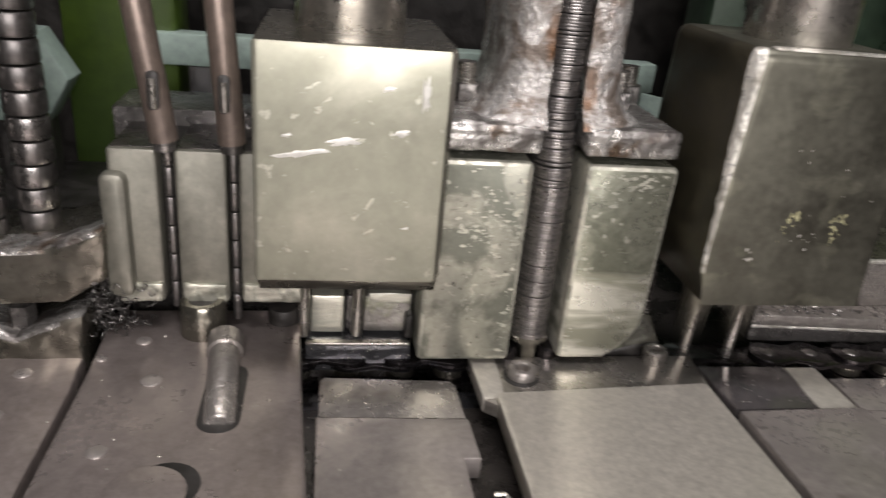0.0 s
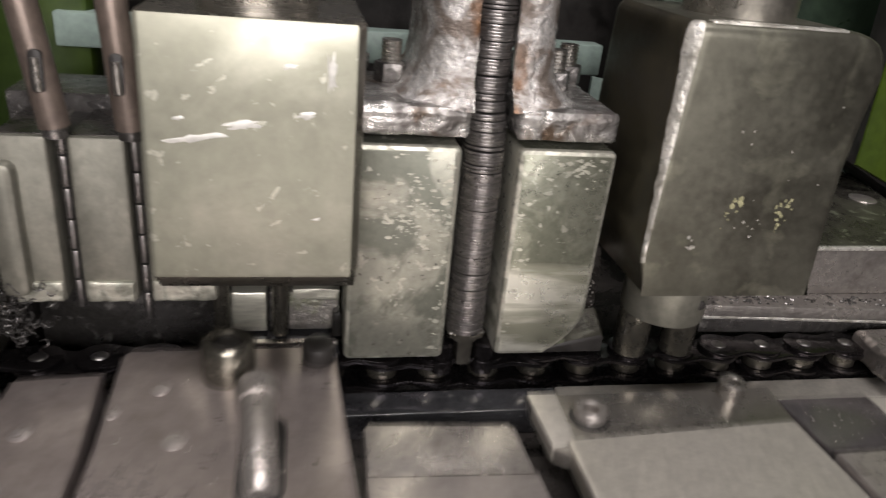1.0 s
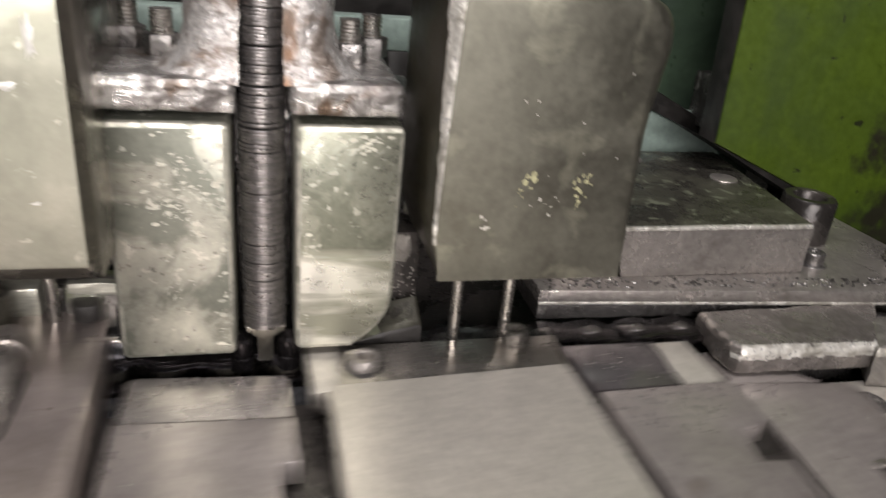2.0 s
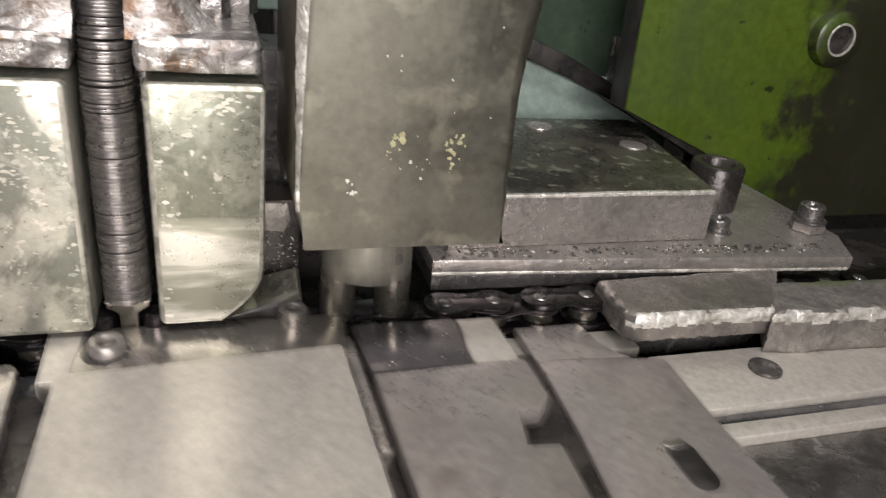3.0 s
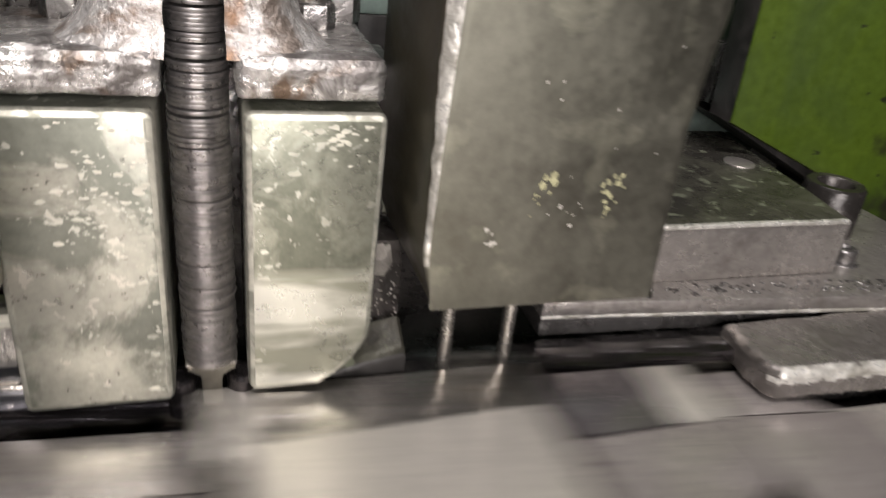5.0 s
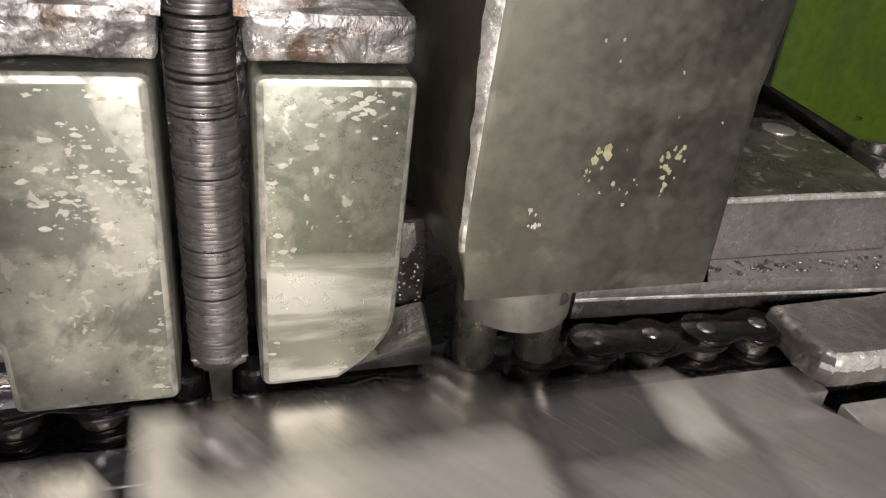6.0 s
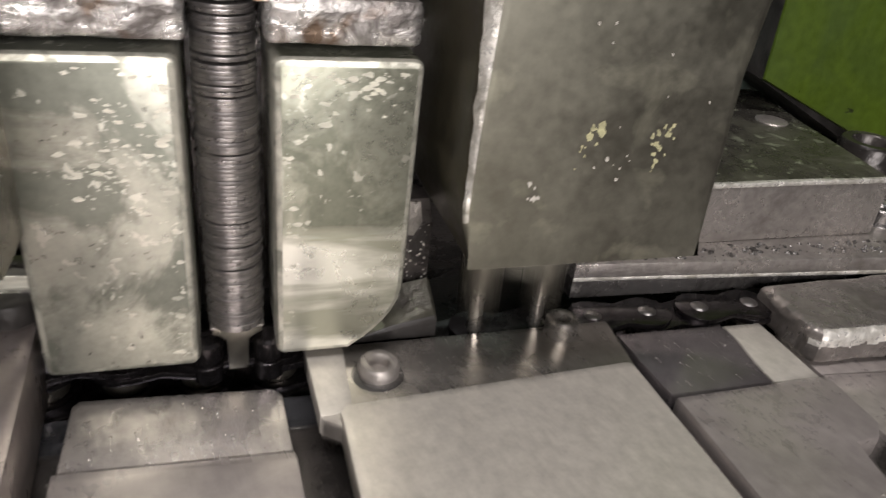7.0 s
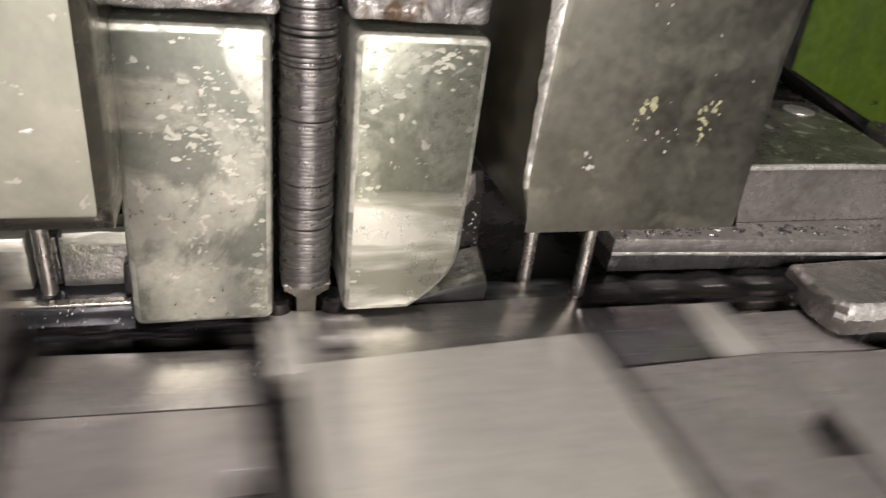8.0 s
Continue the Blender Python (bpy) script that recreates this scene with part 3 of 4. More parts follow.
def pin_column(x, z0, z1, y):
    t = thing("pin_column", (x, y, z0), "column of small steel pins in a feeder groove", "pin column", "pin columns")
    me = part("feed_pin", solid(circle(0, 0, 1.35, 12), "z", 0, 9.2, 0.5, 0.5), STACK)
    data = me.data
    bpy.data.objects.remove(me)
    z = z0
    while z < z1:
        piece("feed_pin", data, t, (x, y, z))
        z += 9.5
    return t


pin_column(-53.9, 8, 56, 182.5)
pin_column(-34.9, 4, 56, 181.5)


def left_stack():
    t = thing("bushing_stack", (-94, 190, 31), "tall stack of dark shiny bushings in a feeder", "bushing stack")
    me = part("bushing", solid(circle(0, 0, 6.0, 24), "z", 0, 7.0, 0.9, 0.9), SILVERY)
    data = me.data
    bpy.data.objects.remove(me)
    rnd = random.Random(8)
    for k in range(14):
        piece("bushing", data, t, (-94.2 + k * 0.1 - 0.0015 * k * k * 9 + rnd.uniform(-0.2, 0.2), 190 + rnd.uniform(-0.2, 0.2), 31 + k * 7.3))
    for k in range(14):
        piece("bushing", data, t, (-108 + rnd.uniform(-0.2, 0.2), 186 + rnd.uniform(-0.2, 0.2), 29 + k * 7.3))
    return t


left_stack()


def left_clamp():
    t = thing("clamp_bracket", (-100, 178, -12), "greasy cast clamp bracket with two thick jaws", "bracket")

    def pale_top(bm):
        # Silver along the upper front edge only.
        bm.normal_update()
        for f in bm.faces:
            c = f.calc_center_median()
            if abs(f.normal.z) > 0.35 - 0.3 * noise.noise(c / 4) and c.y < 180 + 4 * noise.noise(c / 6) and (c.z > 20 or 2 < c.z < 12):
                f.material_index = 1
        return bm

    out = [(-150, 10), (-112, 13), (-84, 14.5), (-72, 22), (-70.5, 40), (-77, 37), (-88, 32.5), (-150, 27)]
    part("upper_jaw", pale_top(rough_up(solid(out, "y", 171, 205, 1.6, 0.6), 5, 0.4, 8)), [SLEEVE, ZINC], t)
    out = [(-150, -13), (-104, -12), (-79, -8.5), (-78.5, 12), (-84, 11), (-98, 4.6), (-108, 8), (-150, 8)]
    part("lower_jaw", pale_top(rough_up(solid(out, "y", 168, 200, 1.8, 0.6), 5, 0.4, 8)), [SLEEVE, ZINC], t)
    part("bolt", pipe([(-98, 176, 2), (-98, 176, 12)], 4.0, 6), GRIME, t)
    return t


left_clamp()


def chips():
    """Curled swarf heaped against the clamp."""
    rnd = random.Random(11)
    bm = bmesh.new()
    for _ in range(150):
        c = Vector((rnd.gauss(-72, 4.5), rnd.gauss(177, 3), rnd.uniform(0, 21)))
        r, tw = rnd.uniform(0.7, 1.8), rnd.uniform(0, 6)
        q = Euler([rnd.uniform(0, 6) for _ in range(3)]).to_quaternion()
        pipe([c + q @ Vector((r * math.cos(tw + k), r * math.sin(tw + k), 0.45 * k)) for k in range(6)], 0.22, 4, bm)
    ob = part("steel_swarf", bm, GRIME)
    return tagged(ob, "dark curled steel swarf heaped beside the clamp", "swarf", kind="stuff")


chips()


def transfer_holder():
    t = thing("pin_holder", (4, 182, -20), "pale steel holder bar below the pale head", "holder")
    bar = part("bar", rough_up(box(-13, 22.6, 178, 196, -14.5, -4.2, 0.8, 0.6), 5, 0.2, 3), WET, t, "wet grey bar")
    # A highlight along the bar's top, built as a bright strip.
    part("ridge", rough_up(box(-12.6, 22.2, 177.8, 180.4, -4.6, -3.4, 0.4, 0.3), 2.5, 0.2, 6), PIN, t, "thin bright ridge for the bar's highlight")
    part("bright_jaw", rough_up(box(-11.4, -0.2, 184.6, 194, -3.2, 11, 0.8, 0.6), 3, 0.3, 4), RUBBED, t, "bright worn jaw")
    part("pale_jaw", rough_up(solid([(6.5, -3), (20.5, -3), (22.5, 3), (22.5, 11), (6.5, 11)], "y", 185, 196, 0.7, 0.4), 4, 0.3, 4), FOOT, t, "mottled wet jaw")
    part("lug", rough_up(box(0.4, 6.0, 186.5, 195, -3.2, 10, 0.6, 0.4), 3, 0.2, 2), GRIME, t)
    part("jaw_lip", rough_up(solid([(8, 9.6), (22.4, 8.4), (22.6, 12.2), (17, 12.8), (8, 12.4)], "y", 183.8, 187, 0.3, 0.2), 2.5, 0.25, 3), RUBBED, t, "bare bright upper lip")
    part("cheek", rough_up(solid([(20.4, -3), (23.4, -3), (23.4, 4), (22.6, 6), (20.8, 5)], "y", 180.5, 186, 0.3, 0.2), 2, 0.2, 2), BLACK, t, "black oily cheek")
    rnd = random.Random(41)
    bm = bmesh.new()
    for _ in range(46):
        x, z, r = rnd.uniform(-12, 22), rnd.uniform(-13.6, -4.8), rnd.uniform(0.12, 0.42)
        loft(bm, [[(x + q * r * math.cos(a * 1.0472), 178.1 - d * r, z + q * r * 1.2 * math.sin(a * 1.0472)) for a in range(6)] for d, q in ((0, 1.0), (0.4, 0.85), (0.7, 0.4))])
    tagged(part("oil_spatter", bm, PIN, bar), "small glinting oil drops", kind="stuff")
    part("foot", box(-12, 21, 180, 195, -22.3, -14.6, 0.8, 0.4), GRIME, t)
    return t


transfer_holder()


# ---- base and clamp beside the dark head ----
def base_block():
    t = thing("base_block", (220, 245, -12), "oily cast-iron base block on a wider plate", "base block")
    bm = solid([(166, 201), (272.5, 201), (287, 296), (166, 296)], "z", 0.5, 21, 0.5, 1.1)
    rough_up(bm, 6, 0.22, 4)
    bm.normal_update()
    for f in bm.faces:
        if abs(f.normal.z) > 0.8 and f.calc_center_median().z > 15:
            f.material_index = 1
    block = part("block", bm, [BASE, FLAKE], t)
    bm = solid([(158.5, 193.4), (328, 181), (338, 200), (334, 300), (160.5, 300)], "z", -5.2, 0.4, 0.4, 0.7)
    part("plate", rough_up(bm, 6, 0.15, 4), BASE, t)
    bm = solid([(158.8, 193.8), (281, 189.2), (281, 250), (160, 250)], "z", -12, -5.2, 0.8, 0.3)
    part("lip", bm, GRIME, t, "dark worn lip along the chain track")
    bm = rough_up(box(167, 271.5, 200.6, 202.6, 19.6, 21.15, 0.5, 0.4), 3, 0.25, 6)
    part("worn_edge", bm, EDGE, block, "bare worn top edge")
    bm = solid([(158.6, 193.3), (327, 180.9), (327, 182.1), (158.8, 194.5)], "z", -5.6, -4.2, 0.3, 0.4)
    part("lip_edge", rough_up(bm, 2.5, 0.2, 8), EDGE, t, "bare worn lower edge")
    bm = solid(circle(266, 255, 6.2, 24), "z", 20.4, 21.6, 0.3, 0.4)
    part("plug", bm, BASE, block, "flush screw plug")
    bm = solid(circle(232, 282, 6.2, 24), "z", 20.4, 21.8, 0.3, 0.4)
    part("plug", bm, BASE, block, "flush screw plug")
    return t


base_block()
part_boss = thing("boss_sleeve", (298, 236, 0), "dark cast sleeve boss beside the base block", "boss")
bmb = loft(bmesh.new(), [[(298 + q * math.cos(a * 0.2618), 236 + q * math.sin(a * 0.2618), c) for a in range(24)] for c, q in
                         ((0.4, 11.5), (19, 11.5), (20.2, 10.6), (20.2, 7.4), (19.4, 6.8), (8, 6.8))])
part("sleeve", bmb, BED, part_boss)
cap_screw((327, 207, 5.5), 5.2, 6.5, 2.7)
cap_screw((284, 209, 0.6), 4.4, 5.5, 2.3)
nutt = thing("hexagon_nut", (327, 207, 0.4), "worn hexagon nut below the cap screw", "nut")
part("nut", solid(circle(327, 207, 7.2, 6), "z", 0.5, 4.4, 0.6, 0.6), BASE, nutt)


def clamp_bar():
    t = thing("clamp_bar", (260, 165, -16), "worn cast clamp bar with chipped bright edge", "clamp bar")

    # Chipped bare edge; light on the up-facing bevel is put into its colour too.
    def chipped(bm, front, top, deep):
        bm.normal_update()
        for f in bm.faces:
            c = f.calc_center_median()
            wave = noise.noise(c / 5) * 1.1 + noise.noise(c / 1.7) * 0.7
            if top - deep + wave < c.z < top + 1 and c.y < front + 2.4 + wave and f.normal.z < 0.93:
                f.material_index = 1
        return bm

    bm = solid([(217.8, 184), (217.0, 176), (216.6, 168), (216.9, 160.5), (219, 157.8), (226, 157.2), (240, 156.8), (256, 156.2), (272.5, 155.4), (275, 158), (286, 171), (298, 186)], "z", -15.2, -4.8, 1.4, 2.2)
    part("bar", chipped(rough_up(rough_up(bm, 6, 0.4, 10), 2.2, 0.3), 157.4, -4.8, 4.4), [CLAMP, EDGE], t)
    bm = solid([(269.6, 153), (282, 151.4), (300, 150.4), (330, 149), (345, 172), (284, 174)], "z", -21.5, -4.3, 1.8, 2.2)
    part("foot", chipped(rough_up(rough_up(bm, 6, 0.6, 9), 2.2, 0.35), 151.4, -4.3, 4.2), [FOOT, EDGE], t, "battered foot with green paint traces")
    part("support", box(286, 340, 157, 171, -30, -21.4, 1, 0.5), BLACK, t)
    part("bolt", solid(circle(264, 144, 5.6, 24), "z", -24, -19.4, 0, 0.6), GRIME, t, "oily black bolt head")
    return t


clamp_bar()
for k, (y0, y1, z1, mt) in enumerate(((127.6, 157, -20.8, BRIGHT), (121.4, 127.2, -23.4, WET), (114.4, 121, -20.8, BRIGHT), (60, 114, -24, GRIME))):
    tagged(part("slide_rail", box(226, 330, y0, y1, -30, z1, 0.6, 0.5), mt), "pale flat steel slide rail beside the shuttle", "rail", "slide rails", "structure")


def debris():
    """Loose chips and oil-wet crumbs on the plate along the base block."""
    rnd = random.Random(21)
    bm = bmesh.new()
    for _ in range(260):
        x = rnd.uniform(160, 320)
        y = rnd.uniform(-0.5, 6.5) + 195 - (x - 160) * 0.05
        r = rnd.uniform(0.2, 0.9)
        q = Euler((rnd.uniform(0, 0.5), rnd.uniform(0, 0.5), rnd.uniform(0, 6))).to_quaternion()
        c = Vector((x, y, 0.5))
        ring = [c + q @ Vector((r * math.cos(a * 1.2566) * rnd.uniform(0.6, 2.2), r * math.sin(a * 1.2566), -0.2)) for a in range(5)]
        top = [c + q @ Vector((r * 0.6 * math.cos(a * 1.2566), r * 0.6 * math.sin(a * 1.2566), r * 0.6)) for a in range(5)]
        loft(bm, [ring, top])
    return tagged(part("steel_crumbs", bm, GRIME), "oily steel crumbs scattered along the base plate", "crumbs", kind="stuff")


debris()


# ---- green machine body and what lies behind ----
def green_body():
    t = thing("machine_housing", (380, 300, -20), "bright green painted machine housing, oil-stained", "machine housing")
    out = [(263, 35), (331, 6), (338, -20), (640, -20), (640, 330), (254, 330)]
    bm = solid(out, "y", 262, 278, 1.2, 1)
    bm.normal_update()
    # The dark gap beside the casting is put into its side's colour.
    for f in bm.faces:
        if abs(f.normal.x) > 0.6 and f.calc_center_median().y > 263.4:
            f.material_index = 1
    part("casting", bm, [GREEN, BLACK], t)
    out = [(258, 37), (263, 35), (331, 6), (338, -20), (333, -20), (326, 3)]
    part("gasket", solid(out, "y", 264, 300, 0.4, 0.4), BLACK, t, "black oily seam")
    bm = loft(bmesh.new(), [[(362 + q * math.cos(a * 0.2618), c, 71 + q * math.sin(a * 0.2618)) for a in range(24)] for c, q in
                            ((262.5, 13), (257, 12.4), (256, 11), (256, 6.5), (259, 6.0), (262, 5.8))])
    boss = part("boss", bm, GREEN, t, "green painted boss")
    # Dark filling paints the shade inside the boss.
    part("bore", solid(circle(362, 71, 6.4, 24), "y", 256.6, 262, 0.2, 0), BED, boss, "bore filled black for its shade")
    part("worn_ring", loft(bmesh.new(), [[(362 + q * math.cos(a * 0.2618), c, 71 + q * math.sin(a * 0.2618)) for a in range(24)] for c, q in ((256.2, 7.6), (255.7, 7.4), (255.7, 6.6), (256.4, 6.4))], caps=False), EDGE, boss, "pale rim of the bore")
    return t


green_body()


def rear_things():
    t = thing("pale_panel", (250, 330, 21), "pale green sheet guard behind the base block", "guard")
    part("sheet", solid([(150, 13), (320, 13), (320, 30), (150, 58)], "y", 318, 321, 0.3, 0.3), MINT, t)
    t = thing("motor", (238, 345, 70), "dark green motor behind the guard", "motor")
    part("body", rough_up(box(180, 330, 322, 352, -29.8, 230, 3, 2), 12, 0.5, 2), TEAL, t)
    part("skirt", solid([(186, 62), (214, 53), (257, 37), (291, 23), (293, 30), (260, 46), (214, 64), (186, 74)], "y", 312, 322, 0.8, 0.4), BLACK, t, "black band along the lower rim")
    part("cap", rough_up(box(196, 226, 308, 322, 104, 114, 1, 0.8), 3, 0.4), ZINC, t, "bright cap with dark bolt")
    part("cap_bolt", solid(circle(216, 103, 5, 16), "y", 304, 312, 0.8, 0), BLACK, t)
    part("bracket", rough_up(box(283, 298, 306, 322, 30, 57, 1.2, 0.8), 4, 0.6, 4), GRIME, t, "grimy wet bracket")
    for bx, bz in ((288, 52), (294, 44), (292, 34)):
        part("bracket_bolt", rough_up(solid(circle(bx, bz, 3.0, 10), "y", 303, 307, 0.8, 0), 2, 0.3), ZINC, t, "wet bright bolt head")
    t = thing("cross_bar", (20, 262, 66), "pale green painted cross bar behind the press", "bar")
    part("bar", box(-75, 128, 258, 268, 70, 82, 1, 0.8), MINT, t)
    part("foot", box(-60, -50, 257, 269, -29.8, 70, 1, 0.6), BLACK, t)
    part("foot", box(110, 120, 257, 269, -29.8, 70, 1, 0.6), BLACK, t)
    t = thing("green_column", (-92, 262, -30), "olive green painted machine column", "column")
    part("body", box(-106, -64, 262, 290, -29.8, 300, 3, 1), OLIVE, t)
    t = thing("gear_housing", (-103, 236, 50), "pale green hexagonal gear housing", "housing")
    part("body", solid(circle(-113, 68, 18, 6), "y", 232, 246, 1.2, 0.5), MINT, t)
    part("foot", box(-121, -105, 234, 248, -29.8, 54, 1, 0.6), BLACK, t)
    t = thing("rear_shelf", (-46, 244, 50), "wet shelf plate behind the feeder, bluish reflection painted in", "shelf")
    part("plate", box(-60, -30, 233, 256, 55, 61, 0.8, 0.6), BLUE, t)
    part("foot", box(-56, -36, 234, 254, -29.8, 55, 0.8, 0.4), BLACK, t)
    t = thing("oil_pan", (-80, 225, 20), "black oil-wet shelf with droplets", "shelf")
    part("body", box(-135, -72, 206, 260, 15, 30, 2, 1), BLACK, t)
    part("foot", box(-130, -80, 215, 255, -29.8, 15, 2, 1), BLACK, t)


TEAL = material("dark_teal_paint", (0.05, 0.078, 0.05), (0.022, 0.036, 0.025), 0.3, 0.2, 24, 300, 0.15, (0.35, 0.65))
# Blue tint paints the reflection on a dark wet plate.
BLUE = material("blue_reflection_metal", (0.26, 0.27, 0.32), (0.16, 0.165, 0.2), 0.2, 0.6, 60, 400, 0.1)
rear_things()


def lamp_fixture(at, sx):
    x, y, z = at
    t = thing("added_tube_lamp", at, "added white tube lamp fixture over the machine, out of view", "lamp", "tube lamps")
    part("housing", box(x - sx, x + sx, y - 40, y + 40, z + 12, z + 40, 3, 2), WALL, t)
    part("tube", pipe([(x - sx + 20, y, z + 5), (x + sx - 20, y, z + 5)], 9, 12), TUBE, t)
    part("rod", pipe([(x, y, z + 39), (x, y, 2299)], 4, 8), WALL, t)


# Both fixtures are out of view, added to go with the area lights.
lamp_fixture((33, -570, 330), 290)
lamp_fixture((67, 0, 805), 340)


# ---- chain ----
PITCH = 17.6
STROKE = 2 * PITCH


def roller_chain():
    t = thing("roller_chain", (160.4, 182, -21), "black oiled steel roller chain on its track", "chain")
    outer = link_plate_mesh("outer_plate", PITCH, 7.2, 5.0, 1.6, CHAIN)
    inner = link_plate_mesh("inner_plate", PITCH, 7.6, 5.6, 1.7, CHAIN)

    def mesh_of(name, bm, mat):
        ob = part(name, bm, mat)
        me = ob.data
        bpy.data.objects.remove(ob)
        return me

    roller = mesh_of("roller", solid(circle(0, 0, 5.3, 20), "z", 0, 5.0, 0.5, 0.5), SLEEVE)
    pin = loft(bmesh.new(), [[(q * math.cos(a * 0.3927), q * math.sin(a * 0.3927), c) for a in range(16)] for c, q in
                             ((0, 2.6), (11.6, 2.6), (12.2, 2.9), (12.7, 2.4), (13.0, 1.4))])
    pin = mesh_of("rivet_pin", pin, SILVERY)
    for k in range(-62, 14):
        x = 160.4 + k * PITCH
        if k % 2:
            piece("inner_plate", inner, t, (x + PITCH / 2, 182, -20.0))
            piece("inner_plate", inner, t, (x + PITCH / 2, 182, -13.2))
        else:
            piece("outer_plate", outer, t, (x + PITCH / 2, 182, -21.8))
            piece("outer_plate", outer, t, (x + PITCH / 2, 182, -11.4))
        piece("roller", roller, t, (x, 182, -18.2))
        piece("rivet_pin", pin, t, (x, 182, -22.2))
    return t


chain = roller_chain()


# ---- shuttle table ----
def shuttle():
    t = thing("shuttle_table", (60, 100, -24), "sliding shuttle table of ground steel plates", "shuttle table")
    part("sole", box(-95, 186, -92, 150, -29.4, -22, 1, 0.5), BED, t)
    # bright plate and its polished nose
    bm = solid([(42.3, 175), (43.6, 150), (49, 146), (122, 146), (124.6, 175.6)], "z", -12, -7, 0.6, 0.5)
    nose = part("nose_plate", bm, POLISH, t, "oily polished nose plate")
    out = [(47.4, 150), (47.0, -90), (128, -90), (121.4, 155.6), (120, 156.2), (49, 152)]
    bright = part("bright_plate", solid(out, "z", -12, -5.4, 0.4, 0.6), BRIGHT, t, "pale satin ground plate")
    bm = loft(bmesh.new(), [[(58.6 + q * math.cos(a * 0.2618), 163.6 + q * math.sin(a * 0.2618), c) for a in range(24)] for c, q in
                            ((-7.2, 5.0), (-4.6, 5.0), (-3.7, 4.3), (-3.7, 2.9), (-4.1, 2.5), (-6.6, 2.4))])
    part("set_screw", bm, BASE, nose, "bright ring of a set screw")
    bm = loft(bmesh.new(), [[(109 + q * math.cos(a * 0.2618), 172 + q * math.sin(a * 0.2618), c) for a in range(24)] for c, q in
                            ((-7.2, 4.3), (-2.4, 4.3), (-1.8, 3.8), (-1.8, 2.6), (-2.2, 2.2), (-4.5, 2.1))])
    part("dowel", bm, POLISH, nose, "bright bored dowel")
    part("tab", solid([(42.4, 175.2), (43.2, 150.6), (47.2, 150.8), (50.6, 153), (51.6, 175.2)], "z", -12, -6.7, 0.3, 0.4), BRIGHT, nose, "pale corner of the nose")
    # Shade of the screw's recess, painted as a thin black disc.
    part("oil_ring", solid(circle(58.2, 162.6, 6.2, 24), "z", -7.3, -6.94, 0, 0.1), BLACK, nose, "dark ring of shade round the screw")
    bm = loft(bmesh.new(), [[(83.5 + q * math.cos(a * 0.2618), 93 + q * math.sin(a * 0.2618), c) for a in range(24)] for c, q in
                            ((-5.5, 9.5), (-5.1, 9.2), (-5.1, 8.4), (-5.3, 8.0))])
    part("bore_rim", bm, BRIGHT, bright)
    # Counterbore drawn flat, its inner shade as black colour.
    part("bore", solid(circle(83.5, 93, 8.0, 24), "z", -5.6, -5.25, 0, 0), BLACK, bright, "dark counterbore")
    part("gap_bar", rough_up(solid([(123.4, 168), (124.6, 116), (127.6, 116), (126.2, 168)], "z", -17, -10.8, 0.3, 0.5), 4, 0.15, 3), BASE, t, "brown oily bar in the gap")
    part("gap_floor", box(-90, 186, -88, 160, -22, -17.5, 0.6, 0.4), BED, t)
    # low plate
    part("low_plate", solid([(-8.4, -90), (-8.8, 146), (37.5, 144), (38.2, 126), (33.4, 126), (33.4, 108), (38.5, 108), (38.5, -90)], "z", -17, -9.4, 0.4, 0.6), TABLE, t)
    part("low_nose", rough_up(solid([(-8.2, 147), (-8.0, 166), (-6.5, 168), (34.5, 165.5), (36.5, 163), (37, 145.2)], "z", -17, -10.2, 0.4, 0.7), 7, 0.12), BASE, t, "scuffed nose of the low plate")
    bm = pipe([(41 + 3.2 * math.cos(k * 0.9), 60 + k * 0.35, -12.8 + 3.2 * math.sin(k * 0.9)) for k in range(150)], 0.7, 6)
    part("return_spring", bm, PIN, t, "greasy coil return spring")
    # left cover plate with slot and screws
    out = [(-75, -90), (-74.5, 150), (-76, 188), (-74, 191), (-18, 192), (-15, 188), (-12.2, 130), (-10.6, 105), (-10.2, -90)]
    cover = part("cover_plate", solid(out, "z", -15, 2.0, 0.5, 2.2), COVER, t, "brownish cover plate with rounded edge")
    part("side_plate", solid([(-79, -90), (-78.5, 150), (-81, 186), (-104, 184), (-112, -90)], "z", -15, -3, 0.5, 1.2), COVER, t)
    part("side_plate", solid([(-114, -90), (-108, 183), (-135, 180), (-150, -90)], "z", -15, -6, 0.5, 1.2), BASE, t)
    # The slot has no depth; its shade is painted black.
    part("slot", solid(rounded(-40.2, -28.8, 124.6, 157, 5.4, 5), "z", 1.6, 2.12, 0, 0.05), BLACK, cover, "dark open slot")
    p, q = Vector((-34.2, 128.5, 0.6)), Vector((-37.0, 168, 4.4))
    bm = pipe([p.lerp(q, f) for f in (0, 0.02, 0.8, 0.81, 0.985, 1.0)], [3.9, 4.5, 4.5, 5.5, 5.5, 4.9], 24)
    part("slot_pin", bm, BASE, cover, "round steel pin lying in the slot")
    bm = loft(bmesh.new(), [[(-45.0 + q * math.cos(a * 0.2618), 176.5 + q * math.sin(a * 0.2618), c) for a in range(24)] for c, q in
                            ((1.8, 7.2), (12.4, 7.2), (13.6, 6.4), (13.6, 4.6), (13.2, 4.2), (7, 4.0))])
    screw = part("socket_screw", bm, SLEEVE, cover, "dark socket head screw")
    # Black filling stands for the shade inside the socket.
    part("socket", solid(circle(-45.0, 176.5, 4.15, 6), "z", 7, 12.6, 0, 0), BLACK, screw, "black hexagon socket")
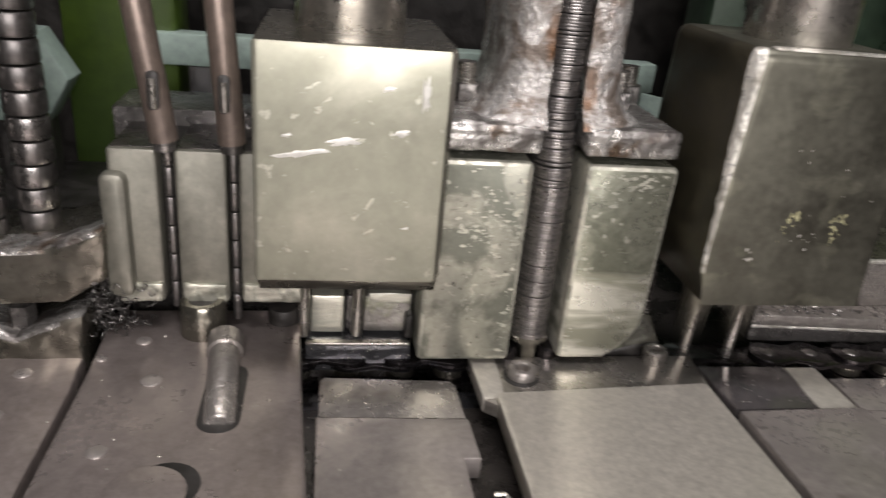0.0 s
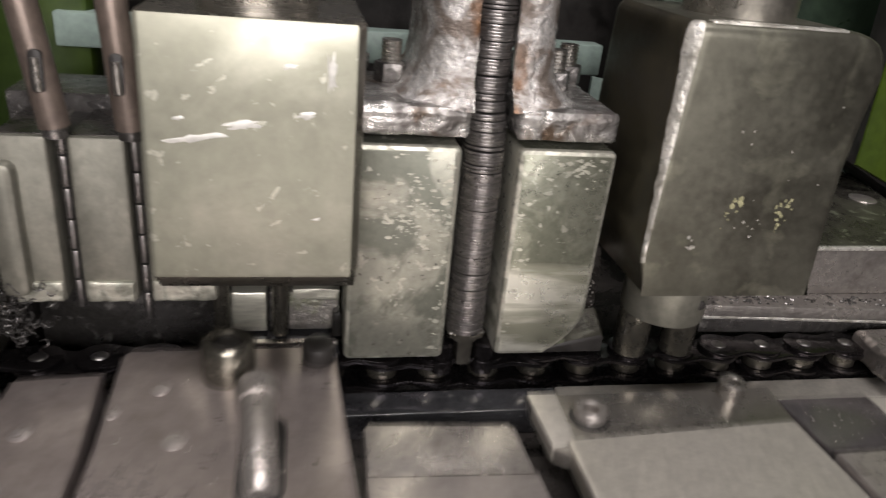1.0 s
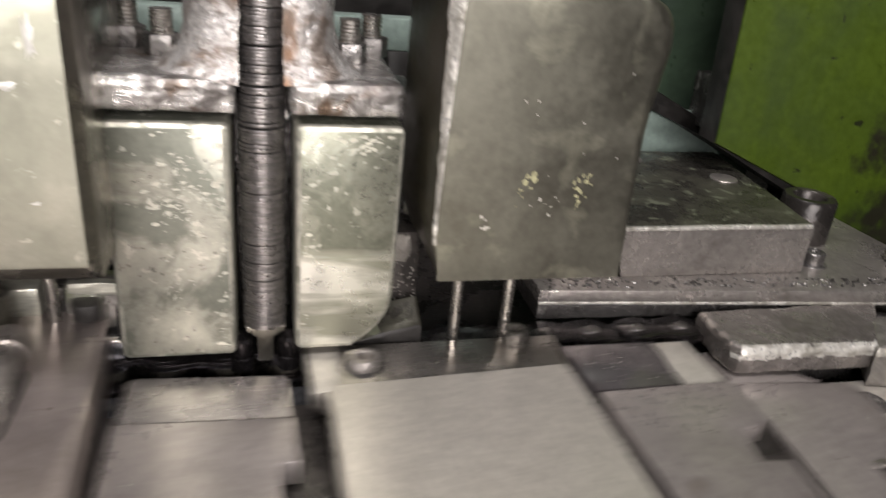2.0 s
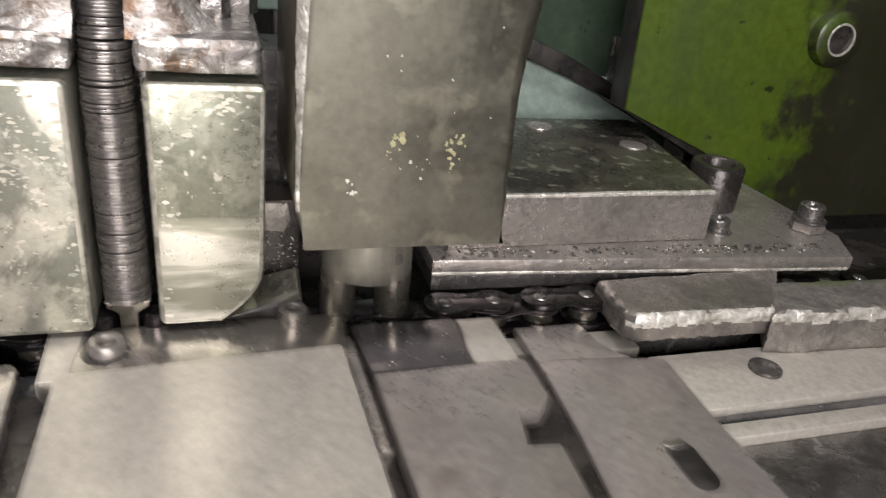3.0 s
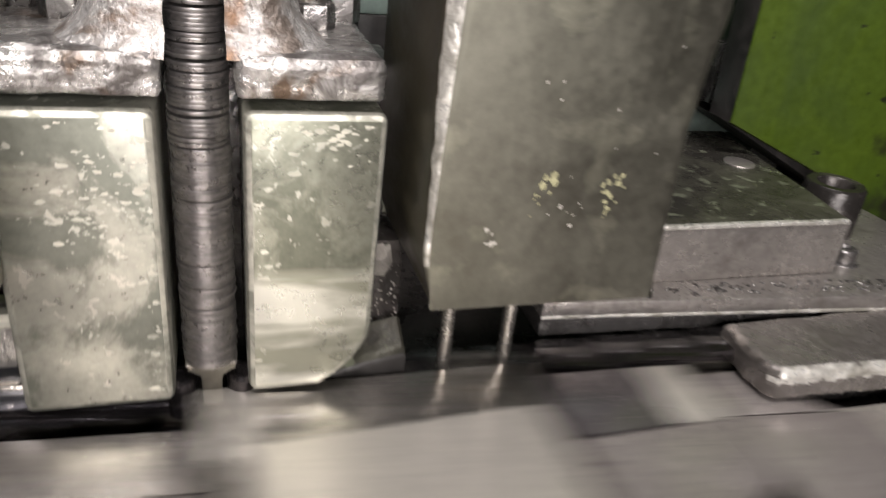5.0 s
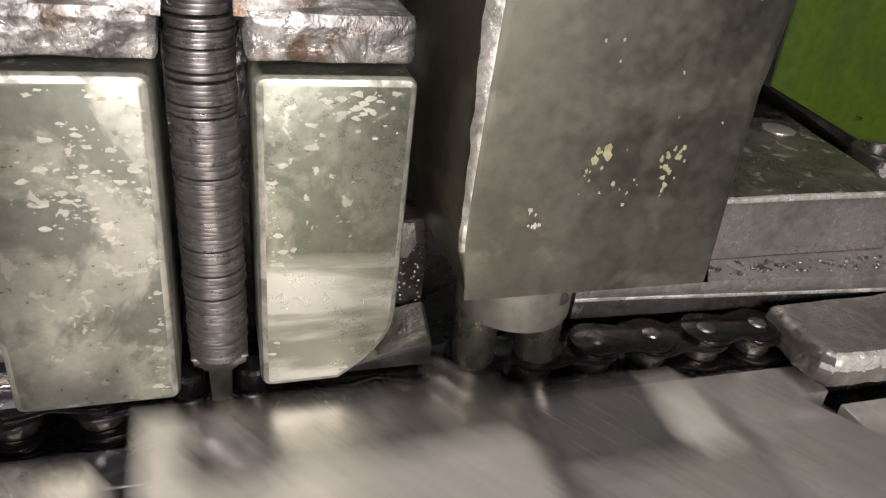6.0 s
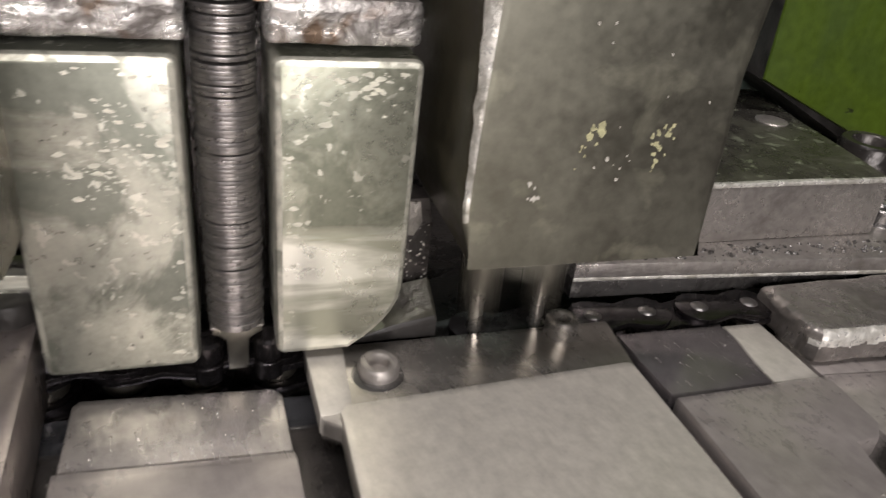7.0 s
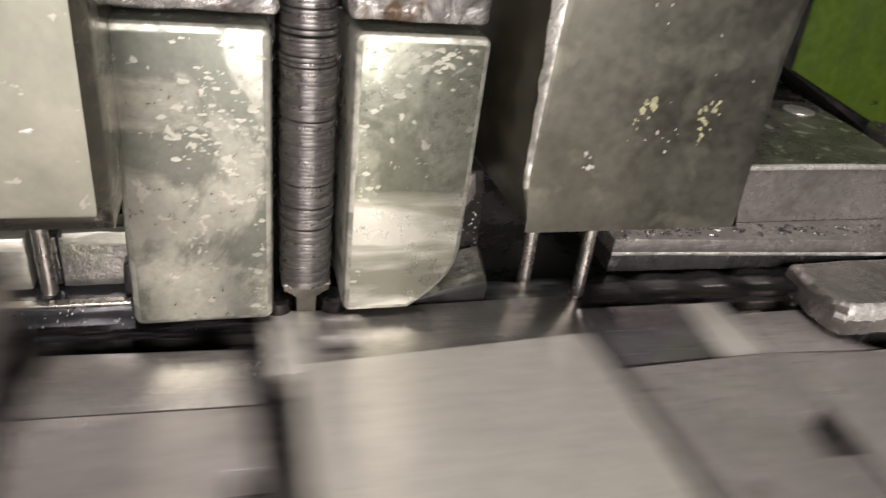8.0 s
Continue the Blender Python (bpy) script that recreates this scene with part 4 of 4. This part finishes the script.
    for sx, sy, r in ((-55.4, 148.5, 3.0), (-62, 170, 2.4), (-72, 160, 1.8), (-62, 118, 2.6), (-94, 160, 2.6), (-94, 140, 2.2)):
        zz = 2.0 if sx > -80 else -3.0
        part("rivet_head", solid(circle(sx, sy, r, 16), "z", zz - 0.4, zz + 0.5, 0, 0.5), TABLE, cover, "bright flush rivet")
    # Black disc showing beside the plug paints the bore's shade.
    part("bore", solid(circle(-43.4, 105.5, 8.2, 24), "z", 1.6, 2.1, 0, 0), BLACK, cover, "dark counterbore")
    part("bore_plug", solid(circle(-47.6, 103, 9.6, 24), "z", 1.6, 2.25, 0, 0.2), COVER, cover, "worn screw head in the bore")
    # Black stub puts the dark of a corner bore into colour.
    part("corner_plug", solid(circle(-20.4, 183.6, 4.8, 20), "z", 1.5, 7.6, 0.2, 0.8), BLACK, t, "black stub standing for a dark bore")
    # plates beyond the bright one
    part("narrow_plate", solid([(126.8, 172.4), (128.6, 147), (158.8, 147.2), (158.9, 155), (160.4, 166), (160.2, 172.2)], "z", -15, -9.6, 0.4, 0.5), OILY, t, "oily polished nose plate")
    part("bevel_piece", solid([(160.9, 172), (161.0, 166), (159.5, 155), (159.4, 147.4), (173.8, 147.2), (173.2, 172)], "z", -15, -9.9, 0.3, 0.5), BRIGHT, t, "pale bevelled strip")
    out = [(128.8, 145), (132, -90), (168, -90), (168.6, 80), (169.8, 109), (161.2, 110), (164, 123.5), (171, 124), (174.6, 128), (174.6, 146)]
    part("narrow_plate", solid(out, "z", -15, -8.6, 0.4, 0.6), TABLE, t)
    out = [(174.5, -90), (177, 80), (181.4, 118), (182.8, 140), (183.2, 154), (226, 150), (226.6, 146), (225, 121), (225, -90)]
    part("outer_plate", solid(out, "z", -19.6, -15.9, 0.4, 0.6), TABLE, t)
    out = [(183.4, 154.6), (183.2, 174), (207.6, 174), (208, 168), (209, 162), (212, 156), (216, 152.6)]
    part("outer_nose", solid(out, "z", -19.6, -16.4, 0.3, 0.4), TABLE, t)
    # Another flat slot with its shade put in as black.
    part("slot", solid(rounded(202, 210.6, 93, 112, 4.1, 4), "z", -16.3, -15.8, 0, 0.05), BLACK, t, "dark oval slot")
    part("slot_rim", solid(rounded(202.6, 209.6, 109.6, 112.8, 1.5, 3), "z", -16.1, -15.4, 0, 0.3), PIN, t)
    rnd = random.Random(31)
    bm = bmesh.new()
    for x0, x1, y0, y1, z, count in ((-7, 33, 148, 164, -10.2, 34), (-7, 33, 60, 140, -9.4, 14), (46, 118, 153, 172, -7.0, 26), (131, 157, 149, 170, -9.6, 24),
                                     (131, 168, 60, 140, -8.6, 12), (-78, -22, 60, 186, 2.0, 46), (186, 205, 156, 172, -16.4, 8), (186, 222, 100, 146, -15.9, 10)):
        for _ in range(count):
            x, y, r = rnd.uniform(x0, x1), rnd.uniform(y0, y1), rnd.uniform(0.15, 0.5) ** 1.3
            loft(bm, [[(x + q * r * 1.3 * math.cos(a * 1.0472), y + q * r * math.sin(a * 1.0472), z - 0.05 + d * r) for a in range(6)] for d, q in ((0, 1.0), (0.35, 0.85), (0.6, 0.4))])
    tagged(part("oil_spatter", bm, PIN, t), "small glinting oil drops", kind="stuff")
    part("clamp_screw", solid(circle(186, 84, 5.6, 24), "z", -16.6, -13.6, 0, 0.6), POLISH, t)
    return t


table = shuttle()


# ---- what moves: shuttle, chain and punches, on one cam cycle ----
PERIOD, START = 0.3777, 3.4
# The drive runs a little unevenly: seconds, share of a turn ahead or behind.
DRIFT = [(0, 0), (0.3, -0.03), (0.5, -0.08), (0.8, -0.02), (1.0, 0.05), (1.2, 0), (1.5, 0), (2.0, 0.02), (3.0, 0), (3.5, -0.035), (4.0, 0.025), (4.3, 0), (4.5, 0), (4.6, 0), (4.9, -0.04), (5.0, 0.015), (5.2, 0),
         (6.5, 0.01), (7.0, 0.025), (7.5, -0.035), (8.0, 0.033)]


def motions():
    shuttle_rows, chain_rows, right_rows, left_rows = [], [], [], []
    b_t, b_c = BASES[table], BASES[chain]
    first = math.floor((0 - START) / PERIOD)
    for k in range(0, 241):
        t = k / 30
        turns = (t - START) / PERIOD + float(np.interp(t, *zip(*DRIFT)))
        whole = math.floor(turns)
        f = turns - whole
        along = 36.2 * (ease(0.13, 0.35, f) - ease(0.70, 0.94, f))
        out = 24 * (ease(0.56, 0.68, f) - ease(0.78, 0.95, f))
        lift = 36 * (1 - ease(0.45, 0.62, f) + ease(0.95, 1.05, f) - (1 - ease(-0.05, 0.05, f)))
        shuttle_rows.append((t, pose(*((b_t + Vector((along, -out, 0))) * U))))
        fed = STROKE * (whole - first + ease(0.13, 0.35, f))
        chain_rows.append((t, pose(*((b_c + Vector((fed, 0, 0))) * U))))
        right_rows.append((t, pose(*((BASES[punch_right] + Vector((0, 0, lift))) * U))))
        left_rows.append((t, pose(*((BASES[punch_left] + Vector((0, 0, lift))) * U))))
    walk(table, shuttle_rows)
    walk(chain, chain_rows)
    walk(punch_right, right_rows)
    walk(punch_left, left_rows)


motions()
